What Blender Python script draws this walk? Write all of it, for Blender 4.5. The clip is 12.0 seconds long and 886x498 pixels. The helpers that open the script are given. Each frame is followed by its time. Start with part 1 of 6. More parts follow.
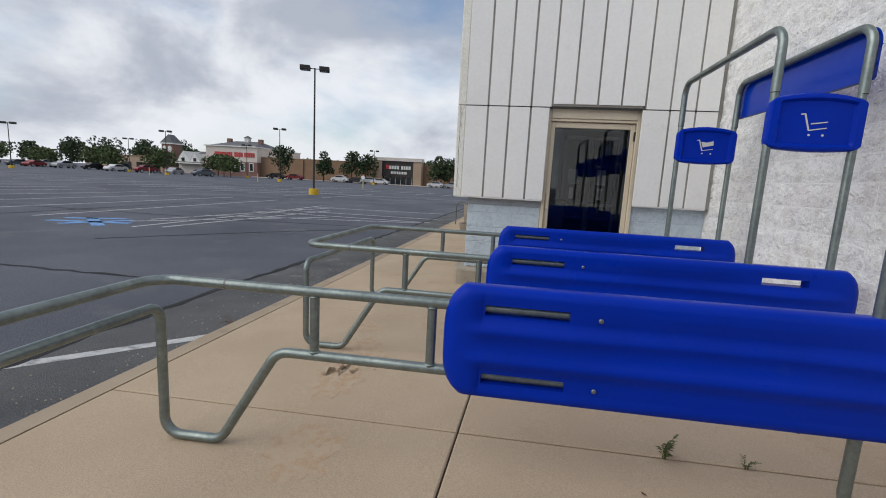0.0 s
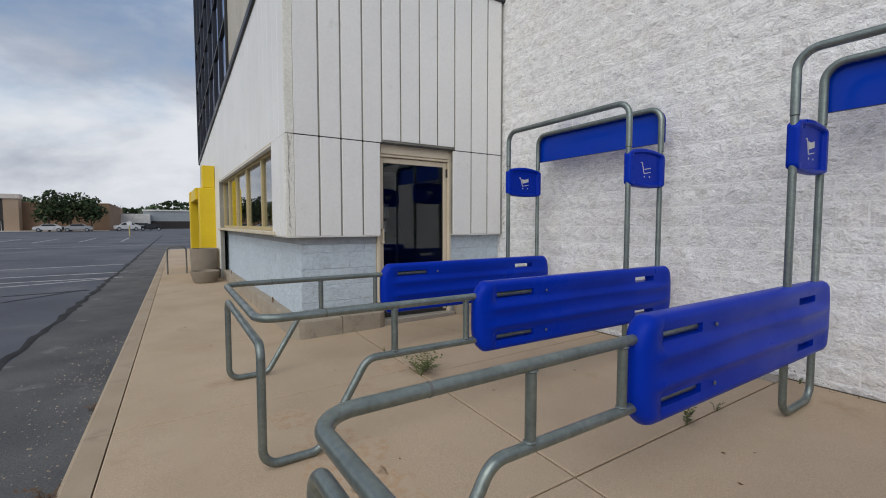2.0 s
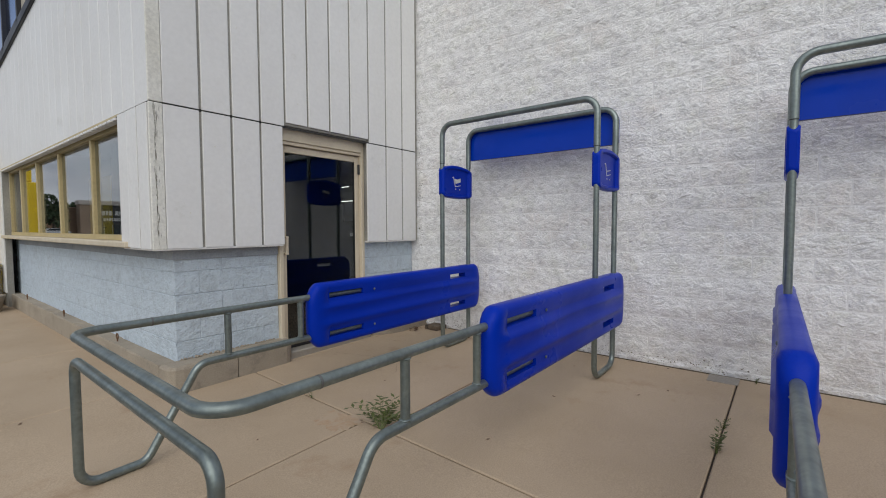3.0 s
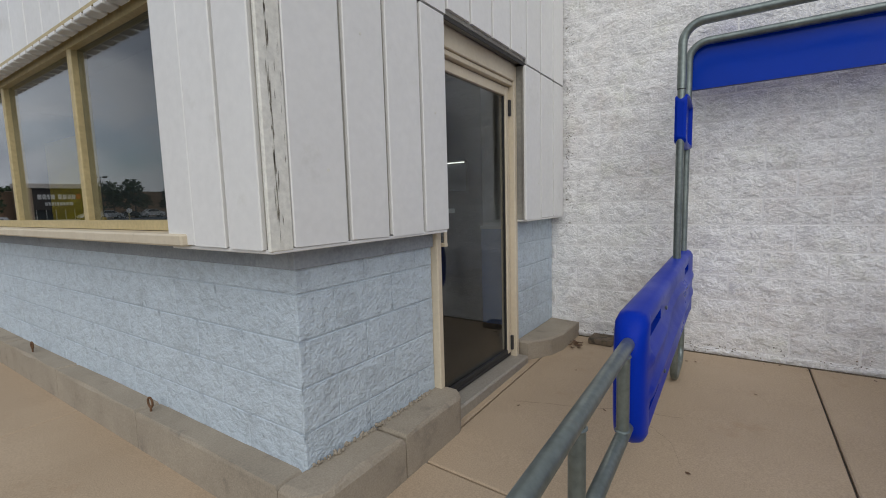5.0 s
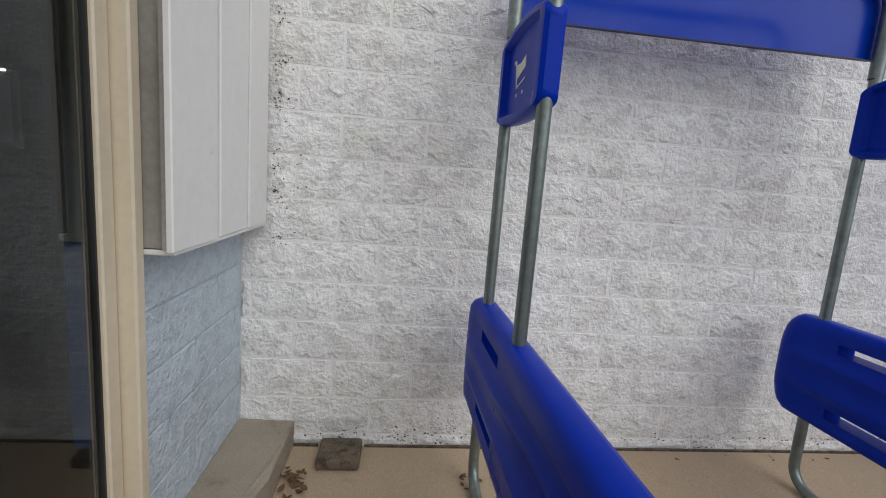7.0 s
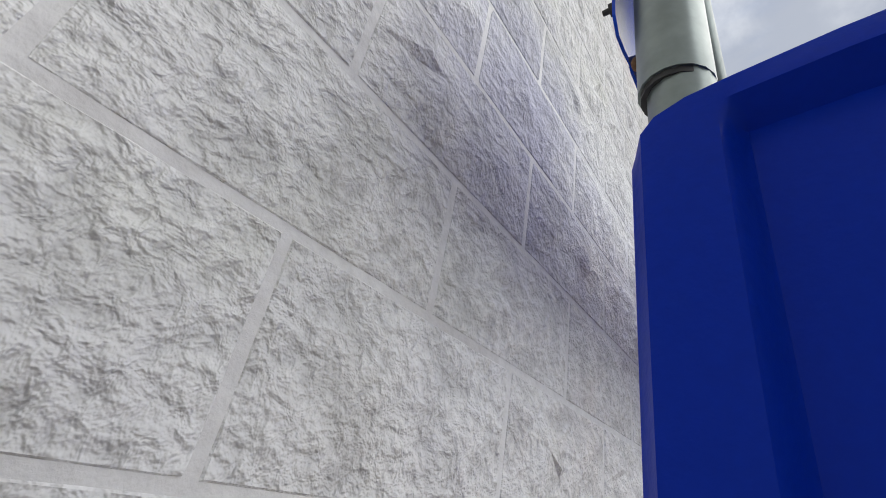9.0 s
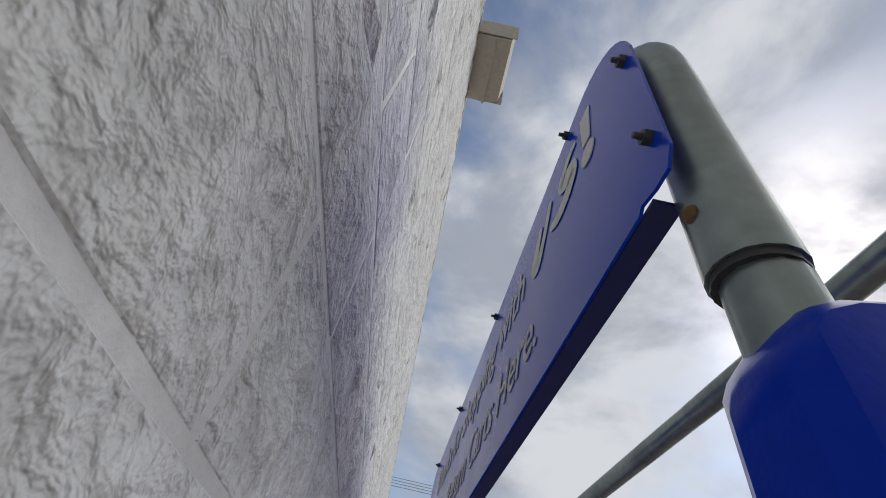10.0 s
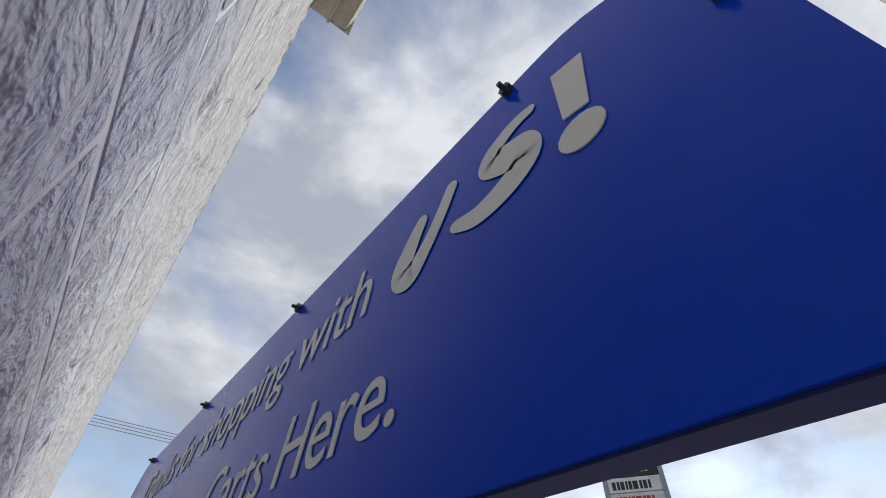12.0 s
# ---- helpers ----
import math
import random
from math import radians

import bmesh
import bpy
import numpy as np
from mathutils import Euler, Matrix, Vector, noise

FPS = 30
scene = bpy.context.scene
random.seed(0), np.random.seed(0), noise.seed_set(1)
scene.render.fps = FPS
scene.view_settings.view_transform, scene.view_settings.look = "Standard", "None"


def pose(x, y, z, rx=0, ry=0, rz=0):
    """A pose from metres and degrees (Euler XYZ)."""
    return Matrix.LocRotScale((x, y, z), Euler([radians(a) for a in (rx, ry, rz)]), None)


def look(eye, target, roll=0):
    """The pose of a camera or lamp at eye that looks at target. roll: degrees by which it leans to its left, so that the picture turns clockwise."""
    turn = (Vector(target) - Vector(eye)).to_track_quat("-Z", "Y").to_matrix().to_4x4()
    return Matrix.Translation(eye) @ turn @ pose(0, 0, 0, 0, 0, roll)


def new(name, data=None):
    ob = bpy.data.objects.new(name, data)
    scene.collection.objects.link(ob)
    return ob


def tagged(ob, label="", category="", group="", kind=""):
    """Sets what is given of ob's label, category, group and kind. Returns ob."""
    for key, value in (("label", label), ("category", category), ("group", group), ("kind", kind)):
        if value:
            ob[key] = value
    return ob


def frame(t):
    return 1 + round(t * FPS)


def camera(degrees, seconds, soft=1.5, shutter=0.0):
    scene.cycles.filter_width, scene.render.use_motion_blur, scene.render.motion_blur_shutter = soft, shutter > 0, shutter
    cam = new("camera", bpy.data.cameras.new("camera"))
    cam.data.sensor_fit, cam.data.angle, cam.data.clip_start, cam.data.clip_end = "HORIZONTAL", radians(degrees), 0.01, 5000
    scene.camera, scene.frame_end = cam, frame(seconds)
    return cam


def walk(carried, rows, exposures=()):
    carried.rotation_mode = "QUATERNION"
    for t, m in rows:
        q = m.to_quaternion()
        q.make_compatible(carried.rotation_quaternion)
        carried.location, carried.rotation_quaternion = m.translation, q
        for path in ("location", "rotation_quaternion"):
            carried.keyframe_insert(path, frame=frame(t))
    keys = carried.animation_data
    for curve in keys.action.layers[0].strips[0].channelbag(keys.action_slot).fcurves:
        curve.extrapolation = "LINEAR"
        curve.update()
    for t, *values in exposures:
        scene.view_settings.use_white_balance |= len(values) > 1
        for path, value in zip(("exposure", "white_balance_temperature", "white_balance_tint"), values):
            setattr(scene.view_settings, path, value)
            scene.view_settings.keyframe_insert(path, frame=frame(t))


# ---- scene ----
cam = camera(90.0, 12.0, soft=1.0)
PATH = [
    (0, (1.217, 1.136, 1.331), (0.915, 3.09, 1.032), 3.1),
    (0.5, (0.627, 1.141, 1.347), (0.575, 3.119, 1.057), -4.4),
    (1, (0.01, 1.198, 1.323), (0.114, 3.183, 1.1), -1.1),
    (1.5, (-0.478, 1.416, 1.291), (0.122, 3.319, 1.147), 1.6),
    (2, (-0.831, 1.86, 1.31), (0.242, 3.544, 1.196), 0.0),
    (2.5, (-1.009, 2.434, 1.351), (0.43, 3.82, 1.241), -0.0),
    (3, (-0.974, 3.104, 1.337), (0.598, 4.335, 1.236), -0.2),
    (3.5, (-0.97, 3.796, 1.321), (0.601, 5.029, 1.227), 0.4),
    (3.7, (-0.938, 4.045, 1.319), (0.643, 5.265, 1.218), 0.4),
    (5.3, (-0.409, 6.043, 1.318), (1.293, 7.048, 1.015), -3.1),
    (5.5, (-0.266, 6.198, 1.29), (1.553, 6.972, 0.983), -3.2),
    (6, (0.16, 6.422, 1.291), (2.116, 6.505, 0.88), 1.0),
    (6.5, (0.749, 6.515, 1.371), (2.709, 6.385, 0.993), 4.1),
    (6.7, (1.015, 6.513, 1.384), (2.978, 6.352, 1.033), 4.2),
    (8.3, (2.855, 6.522, 1.647), (4.674, 5.74, 1.931), 4.3),
    (8.5, (2.984, 6.447, 1.674), (4.681, 5.483, 2.111), 4.2),
    (9, (3.285, 6.366, 1.717), (4.454, 5.044, 2.658), 11.3),
    (9.5, (3.454, 6.282, 1.771), (3.851, 4.826, 3.083), 20.6),
    (10, (3.503, 6.254, 1.814), (3.529, 4.86, 3.247), 13.3),
    (10.5, (3.524, 6.184, 1.929), (3.17, 4.877, 3.401), 14.1),
    (11, (3.541, 6.095, 1.997), (2.849, 4.898, 3.442), 9.9),
    (11.5, (3.546, 6.061, 2.024), (2.669, 4.931, 3.422), 3.7),
    (12, (3.537, 6.061, 2.034), (2.651, 4.913, 3.411), 1.2),
]
walk(cam, [(t, look(eye, target, roll)) for t, eye, target, roll in PATH],
     exposures=[(0.0, 0.16), (1.2, 0.12), (2.2, 0.0), (3.7, -0.02), (5.3, -0.08), (6.5, -0.02), (8.3, 0.22), (9.0, 0.26), (9.8, -0.16), (10.6, -0.18), (11.2, 0.02), (12.0, 0.05)])


# ---------------------------------------------------------------- sky and sun
SUN_EL, SUN_FROM = 40.0, 236.0
world = bpy.data.worlds.new("sky")
scene.world = world
world.use_nodes = True
wn, wl = world.node_tree.nodes, world.node_tree.links
wn.clear()
w_out, w_bg = wn.new("ShaderNodeOutputWorld"), wn.new("ShaderNodeBackground")
sky = wn.new("ShaderNodeTexSky")
sky.sky_type, sky.sun_disc = "NISHITA", False
sky.sun_elevation, sky.sun_rotation = radians(SUN_EL), radians(SUN_FROM)
# a broken cloud deck, laid on a plane above the place
w_co = wn.new("ShaderNodeTexCoord")
w_com = wn.new("ShaderNodeMapping")
w_com.inputs["Scale"].default_value = (1, 1, 1.9)
wl.new(w_co.outputs["Generated"], w_com.inputs[0])


def sky_noise(scale, detail, rough, lo, hi, offset):
    mp = wn.new("ShaderNodeMapping")
    mp.inputs["Location"].default_value = offset
    wl.new(w_com.outputs[0], mp.inputs[0])
    n = wn.new("ShaderNodeTexNoise")
    n.inputs["Scale"].default_value, n.inputs["Detail"].default_value, n.inputs["Roughness"].default_value = scale, detail, rough
    n.inputs["Distortion"].default_value = 0.25
    wl.new(mp.outputs[0], n.inputs["Vector"])
    r = wn.new("ShaderNodeMapRange")
    r.inputs["From Min"].default_value, r.inputs["From Max"].default_value = lo, hi
    r.interpolation_type = "SMOOTHSTEP"
    wl.new(n.outputs[0], r.inputs["Value"])
    return r.outputs[0]


cover = sky_noise(1.7, 7, 0.52, 0.37, 0.56, (3.1, 7.4, 0))
shade = sky_noise(2.6, 8, 0.55, 0.40, 0.64, (0.6, 2.3, 4.0))
w_cl = wn.new("ShaderNodeMix")
w_cl.data_type = "RGBA"
w_cl.inputs["A"].default_value, w_cl.inputs["B"].default_value = (7.5, 7.75, 8.2, 1), (4.0, 4.35, 5.1, 1)
wl.new(shade, w_cl.inputs["Factor"])
w_blue = wn.new("ShaderNodeMix")
w_blue.data_type, w_blue.blend_type = "RGBA", "MULTIPLY"
w_blue.inputs["Factor"].default_value = 1
w_blue.inputs["B"].default_value = (1.15, 1.2, 1.25, 1)
wl.new(sky.outputs[0], w_blue.inputs["A"])
w_mix = wn.new("ShaderNodeMix")
w_mix.data_type = "RGBA"
wl.new(cover, w_mix.inputs["Factor"])
wl.new(w_blue.outputs["Result"], w_mix.inputs["A"])
wl.new(w_cl.outputs["Result"], w_mix.inputs["B"])
w_bg.inputs["Strength"].default_value = 0.1
wl.new(w_mix.outputs["Result"], w_bg.inputs[0])
wl.new(w_bg.outputs[0], w_out.inputs[0])
sun = new("sun", bpy.data.lights.new("sun", "SUN"))
sun.data.energy, sun.data.angle, sun.data.color = 1.42, radians(65), (1, 0.965, 0.91)
sun.matrix_world = pose(0, 0, 30, 90 - SUN_EL, 0, 180 - SUN_FROM)


# ---------------------------------------------------------------- materials
def surf(name, col, col2=None, rough=0.7, metal=0.0, big=1.5, fine=60.0, bump=0.3, depth=0.004, stain=None, stain_at=(0.55, 0.75), stain_scale=2.5,
         tone=0.12, per_piece=0.0, spec=0.5, fine_detail=6, object_space=False):
    """Paint, stone or metal: two scales of colour, fine relief, stains and a slight tone for each piece."""
    m = bpy.data.materials.new(name)
    m.use_nodes = True
    n, l = m.node_tree.nodes, m.node_tree.links
    b = n["Principled BSDF"]
    b.inputs["Metallic"].default_value = metal
    b.inputs["Specular IOR Level"].default_value = spec
    co = n.new("ShaderNodeTexCoord").outputs["Object"] if object_space else n.new("ShaderNodeNewGeometry").outputs["Position"]

    def noise_of(scale, detail, rough_=0.55, lo=0.3, hi=0.7):
        t = n.new("ShaderNodeTexNoise")
        t.inputs["Scale"].default_value, t.inputs["Detail"].default_value, t.inputs["Roughness"].default_value = scale, detail, rough_
        l.new(co, t.inputs["Vector"])
        r = n.new("ShaderNodeMapRange")
        r.inputs["From Min"].default_value, r.inputs["From Max"].default_value = lo, hi
        l.new(t.outputs[0], r.inputs["Value"])
        return r.outputs[0]

    def mix(a, c, fac, mode="MIX"):
        x = n.new("ShaderNodeMix")
        x.data_type, x.blend_type = "RGBA", mode
        for sock, v in (("A", a), ("B", c), ("Factor", fac)):
            if isinstance(v, (int, float)):
                x.inputs[sock].default_value = v
            elif isinstance(v, tuple):
                x.inputs[sock].default_value = (*v, 1)
            else:
                l.new(v, x.inputs[sock])
        return x.outputs["Result"]

    c2 = col2 or tuple(v * 0.8 for v in col)
    large, small = noise_of(big, 4), noise_of(fine, fine_detail)
    c = mix(col, c2, large)
    grey = n.new("ShaderNodeMapRange")
    grey.inputs["To Min"].default_value, grey.inputs["To Max"].default_value = 1 - tone, 1 + tone
    l.new(small, grey.inputs["Value"])
    c = mix(c, grey.outputs[0], 1.0, "MULTIPLY")
    if stain:
        c = mix(c, stain, noise_of(stain_scale, 8, 0.65, *stain_at))
    if per_piece:
        oi = n.new("ShaderNodeObjectInfo")
        pr = n.new("ShaderNodeMapRange")
        pr.inputs["To Min"].default_value, pr.inputs["To Max"].default_value = 1 - per_piece, 1 + per_piece
        l.new(oi.outputs["Random"], pr.inputs["Value"])
        c = mix(c, pr.outputs[0], 1.0, "MULTIPLY")
    l.new(c, b.inputs["Base Color"])
    rr = n.new("ShaderNodeMapRange")
    rr.inputs["To Min"].default_value, rr.inputs["To Max"].default_value = max(rough - 0.1, 0.02), min(rough + 0.1, 1)
    l.new(large, rr.inputs["Value"])
    l.new(rr.outputs[0], b.inputs["Roughness"])
    if bump:
        bp = n.new("ShaderNodeBump")
        bp.inputs["Strength"].default_value, bp.inputs["Distance"].default_value = bump, depth
        l.new(small, bp.inputs["Height"])
        l.new(bp.outputs[0], b.inputs["Normal"])
    return m


def split_face(name, col, col2, dirt, depth, dirt_at=(0.56, 0.74), scale=26.0, tints=(), spot=None, pit_shade=0.76):
    """Painted split-face block: broken lumps under a thick coat of paint, shade painted into the pits, dirt and faded
    tints in patches.
    """
    m = surf(name, col, col2, rough=0.82, big=0.9, fine=75, bump=0, tone=0.05, per_piece=0.02, stain=dirt, stain_at=dirt_at, stain_scale=3.2, spec=0.2)
    n, l = m.node_tree.nodes, m.node_tree.links
    b = n["Principled BSDF"]
    co = n.new("ShaderNodeNewGeometry").outputs["Position"]
    mp = n.new("ShaderNodeMapping")
    mp.inputs["Rotation"].default_value = (0.25, 0.0, 0.1)
    mp.inputs["Scale"].default_value = (1, 0.85, 1.2)
    l.new(co, mp.inputs[0])

    def noise_of(sc, det, rough_, vec=None, dist=0.0, kind="FBM"):
        t = n.new("ShaderNodeTexNoise")
        t.noise_type = kind
        t.normalize = True
        t.inputs["Scale"].default_value, t.inputs["Detail"].default_value, t.inputs["Roughness"].default_value = sc, det, rough_
        t.inputs["Distortion"].default_value = dist
        l.new(vec or mp.outputs[0], t.inputs["Vector"])
        return t.outputs[0]

    def ranged(v, lo, hi, a=0.0, c=1.0):
        r = n.new("ShaderNodeMapRange")
        r.interpolation_type = "SMOOTHSTEP"
        for s_, x in (("From Min", lo), ("From Max", hi), ("To Min", a), ("To Max", c)):
            r.inputs[s_].default_value = x
        l.new(v, r.inputs["Value"])
        return r.outputs[0]

    def madd(v, w, add=None):
        a = n.new("ShaderNodeMath")
        a.operation, a.inputs[1].default_value, a.inputs[2].default_value = "MULTIPLY_ADD", w, 0
        l.new(v, a.inputs[0])
        if add is not None:
            l.new(add, a.inputs[2])
        return a.outputs[0]

    def blend(a, c, fac, mode="MIX"):
        x = n.new("ShaderNodeMix")
        x.data_type, x.blend_type = "RGBA", mode
        for sock, v in (("A", a), ("B", c), ("Factor", fac)):
            if isinstance(v, tuple):
                x.inputs[sock].default_value = (*v, 1)
            elif isinstance(v, float):
                x.inputs[sock].default_value = v
            else:
                l.new(v, x.inputs[sock])
        return x.outputs["Result"]

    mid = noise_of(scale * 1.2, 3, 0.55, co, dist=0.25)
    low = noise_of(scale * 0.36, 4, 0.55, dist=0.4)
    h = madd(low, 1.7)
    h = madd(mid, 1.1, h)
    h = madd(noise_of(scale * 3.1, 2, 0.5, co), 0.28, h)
    bp = n.new("ShaderNodeBump")
    bp.inputs["Strength"].default_value, bp.inputs["Distance"].default_value = 1.0, depth
    l.new(h, bp.inputs["Height"])
    l.new(bp.outputs[0], b.inputs["Normal"])
    c = b.inputs["Base Color"].links[0].from_socket
    for k, (tint, sc, amount) in enumerate(tints):
        off = n.new("ShaderNodeMapping")
        off.inputs["Location"].default_value = (7.3 * k, 2.1 * k, 4.4 * k)
        l.new(co, off.inputs[0])
        c = blend(c, tint, ranged(noise_of(sc, 5, 0.65, off.outputs[0]), 0.50, 0.72, 0.0, amount))
    # one bluish, darker spot that fades out from a point
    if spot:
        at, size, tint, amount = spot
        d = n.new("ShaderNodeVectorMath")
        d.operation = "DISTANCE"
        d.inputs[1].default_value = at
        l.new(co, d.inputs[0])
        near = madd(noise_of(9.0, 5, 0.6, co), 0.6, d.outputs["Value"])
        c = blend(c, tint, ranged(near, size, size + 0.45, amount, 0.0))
    # shade put into the colour: hollows of the relief darker, lumps brighter
    relief_shade = ranged(madd(low, 0.8, madd(mid, 0.5)), 0.50, 0.72, pit_shade, 1.04)
    c = blend(c, relief_shade, 1.0, "MULTIPLY")
    l.new(c, b.inputs["Base Color"])
    return m


def clear_glass(name, tint=(0.8, 0.84, 0.86), gloss=1.0):
    m = bpy.data.materials.new(name)
    m.use_nodes = True
    n, l = m.node_tree.nodes, m.node_tree.links
    n.clear()
    out, mx = n.new("ShaderNodeOutputMaterial"), n.new("ShaderNodeMixShader")
    tr, gl, fr = n.new("ShaderNodeBsdfTransparent"), n.new("ShaderNodeBsdfGlossy"), n.new("ShaderNodeLayerWeight")
    tr.inputs["Color"].default_value = (*tint, 1)
    gl.inputs["Roughness"].default_value = 0.01
    gl.inputs["Color"].default_value = (gloss, gloss, gloss, 1)
    # the same gloss on both faces: a twentieth when seen square on, rising steeply to the grazing view
    fr.inputs["Blend"].default_value = 0.5
    pw, ad = n.new("ShaderNodeMath"), n.new("ShaderNodeMath")
    pw.operation, pw.inputs[1].default_value = "POWER", 4.6
    ad.operation, ad.inputs[1].default_value, ad.inputs[2].default_value = "MULTIPLY_ADD", 0.95, 0.05
    l.new(fr.outputs["Facing"], pw.inputs[0])
    l.new(pw.outputs[0], ad.inputs[0])
    l.new(ad.outputs[0], mx.inputs[0])
    l.new(tr.outputs[0], mx.inputs[1])
    l.new(gl.outputs[0], mx.inputs[2])
    l.new(mx.outputs[0], out.inputs[0])
    return m


# the spot is centred on the wall behind the sign panel
M_BLOCK = split_face("white_painted_split_face", (0.86, 0.86, 0.85), (0.81, 0.81, 0.805), (0.60, 0.59, 0.57), 0.0110, dirt_at=(0.60, 0.84), scale=44, pit_shade=0.84,
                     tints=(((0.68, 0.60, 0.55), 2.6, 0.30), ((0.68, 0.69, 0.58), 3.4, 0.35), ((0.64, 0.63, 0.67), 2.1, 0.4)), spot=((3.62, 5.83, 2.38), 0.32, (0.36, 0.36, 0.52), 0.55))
M_JOINT = surf("painted_mortar", (0.84, 0.84, 0.83), (0.78, 0.775, 0.77), 0.8, big=5, fine=45, bump=0.35, depth=0.004, tone=0.06, stain=(0.55, 0.53, 0.50), stain_at=(0.58, 0.85))
M_BLUEBLOCK = split_face("blue_painted_block", (0.54, 0.62, 0.685), (0.50, 0.575, 0.64), (0.44, 0.50, 0.55), 0.009, scale=44, pit_shade=0.9)
M_BLUEJOINT = surf("blue_painted_mortar", (0.50, 0.575, 0.64), (0.46, 0.53, 0.59), 0.8, fine=90, bump=0.2)
M_SIDING = surf("white_painted_siding", (0.80, 0.797, 0.775), (0.76, 0.755, 0.735), 0.5, big=1.2, fine=25, bump=0.06, tone=0.03, per_piece=0.02,
                stain=(0.62, 0.61, 0.56), stain_at=(0.62, 0.85), stain_scale=4)
M_GROOVE = surf("grey_groove", (0.36, 0.35, 0.31), (0.22, 0.21, 0.19), 0.7, fine=40, bump=0.1)
M_CRACKED = surf("cracked_white_paint", (0.77, 0.76, 0.70), (0.70, 0.685, 0.61), 0.65, fine=50, bump=0.3)
M_CRACK = surf("bare_grey_wood", (0.22, 0.20, 0.16), None, 0.9, fine=80, bump=0.3)
M_BLUE = surf("blue_moulded_plastic", (0.0008, 0.028, 0.40), (0.0008, 0.024, 0.34), 0.34, big=2.0, spec=0.1, fine=140, bump=0.12, depth=0.001, tone=0.05,
              stain=(0.008, 0.04, 0.34), stain_at=(0.60, 0.9), stain_scale=9)
M_PANEL = surf("blue_sign_enamel", (0.001, 0.043, 0.45), (0.001, 0.037, 0.39), 0.20, big=2.0, spec=0.2, fine=90, bump=0.02, depth=0.001, tone=0.03)
M_NAVY = surf("navy_sheet_edge", (0.003, 0.012, 0.10), (0.003, 0.010, 0.08), 0.5, fine=60, bump=0.03)
M_PIPE = surf("galvanised_pipe", (0.25, 0.29, 0.275), (0.17, 0.20, 0.195), 0.38, 0.75, big=6, fine=45, bump=0.08, depth=0.001, tone=0.14,
              stain=(0.22, 0.22, 0.21), stain_at=(0.62, 0.82), stain_scale=11)
M_PIPEDARK = surf("dull_grey_pipe", (0.20, 0.205, 0.20), (0.15, 0.15, 0.145), 0.55, 0.55, big=6, fine=45, bump=0.1, depth=0.001, tone=0.15)
M_RUST = surf("rusty_steel", (0.22, 0.11, 0.05), (0.12, 0.07, 0.04), 0.85, 0.2, fine=120, bump=0.4)
M_BLACK = surf("black_plastic", (0.015, 0.015, 0.016), (0.03, 0.03, 0.03), 0.5, fine=90, bump=0.1)
M_WHITE = surf("white_lettering", (0.62, 0.62, 0.57), (0.57, 0.57, 0.53), 0.6, fine=60, bump=0.03, tone=0.03)
M_CONC = surf("tan_concrete", (0.47, 0.362, 0.25), (0.405, 0.308, 0.208), 0.85, big=0.9, fine=130, bump=0.35, depth=0.002, tone=0.15,
              stain=(0.31, 0.19, 0.105), stain_at=(0.60, 0.80), stain_scale=1.1)
M_KERB = surf("grey_kerb_concrete", (0.37, 0.32, 0.25), (0.29, 0.25, 0.195), 0.9, big=2.5, fine=110, bump=0.5, depth=0.003, tone=0.14,
              stain=(0.17, 0.15, 0.13), stain_at=(0.58, 0.78), stain_scale=5)
M_KERBROAD = surf("tan_kerb_edge", (0.39, 0.31, 0.22), (0.33, 0.26, 0.18), 0.88, big=1.5, fine=140, bump=0.35, depth=0.002, stain=(0.22, 0.17, 0.12), stain_at=(0.58, 0.8))
M_DARKJOINT = surf("dirty_joint", (0.06, 0.05, 0.04), (0.10, 0.085, 0.065), 0.95, fine=60, bump=0.3)
M_ASPH = surf("worn_asphalt", (0.096, 0.103, 0.126), (0.052, 0.058, 0.075), 0.8, big=0.22, fine=70, bump=0.8, depth=0.006, tone=0.45,
              stain=(0.15, 0.15, 0.155), stain_at=(0.54, 0.74), stain_scale=0.55)
M_TAR = surf("tar_crack_filler", (0.012, 0.013, 0.015), None, 0.9, fine=60, bump=0.2)
M_LINE = surf("worn_white_line", (0.55, 0.55, 0.54), (0.42, 0.42, 0.42), 0.8, big=5, fine=70, bump=0.2, stain=(0.12, 0.12, 0.13), stain_at=(0.50, 0.68), stain_scale=7)
M_BLUELINE = surf("worn_blue_line", (0.16, 0.33, 0.60), (0.12, 0.26, 0.50), 0.8, big=5, fine=70, bump=0.2, stain=(0.10, 0.11, 0.13), stain_at=(0.52, 0.7), stain_scale=5)
M_BAND = surf("shade_grey_flashing", (0.34, 0.37, 0.40), (0.27, 0.30, 0.33), 0.7, big=3, fine=60, bump=0.2, stain=(0.16, 0.17, 0.18), stain_at=(0.55, 0.8), stain_scale=7)
M_CREAM = surf("cream_painted_frame", (0.66, 0.58, 0.44), (0.60, 0.52, 0.39), 0.5, big=3, fine=40, bump=0.05, tone=0.04, stain=(0.40, 0.33, 0.24), stain_at=(0.64, 0.85), stain_scale=9)
M_WINFRAME = surf("tan_window_frame", (0.52, 0.42, 0.22), (0.45, 0.36, 0.18), 0.5, fine=40, bump=0.05)
M_THRESH = surf("worn_threshold", (0.42, 0.39, 0.33), (0.33, 0.30, 0.26), 0.6, 0.3, fine=70, bump=0.2)
M_GLASS = clear_glass("window_glass", (0.72, 0.76, 0.78))
M_YELLOW = surf("yellow_painted_panel", (0.78, 0.56, 0.015), (0.72, 0.50, 0.01), 0.45, big=1.5, fine=30, bump=0.04, tone=0.03)
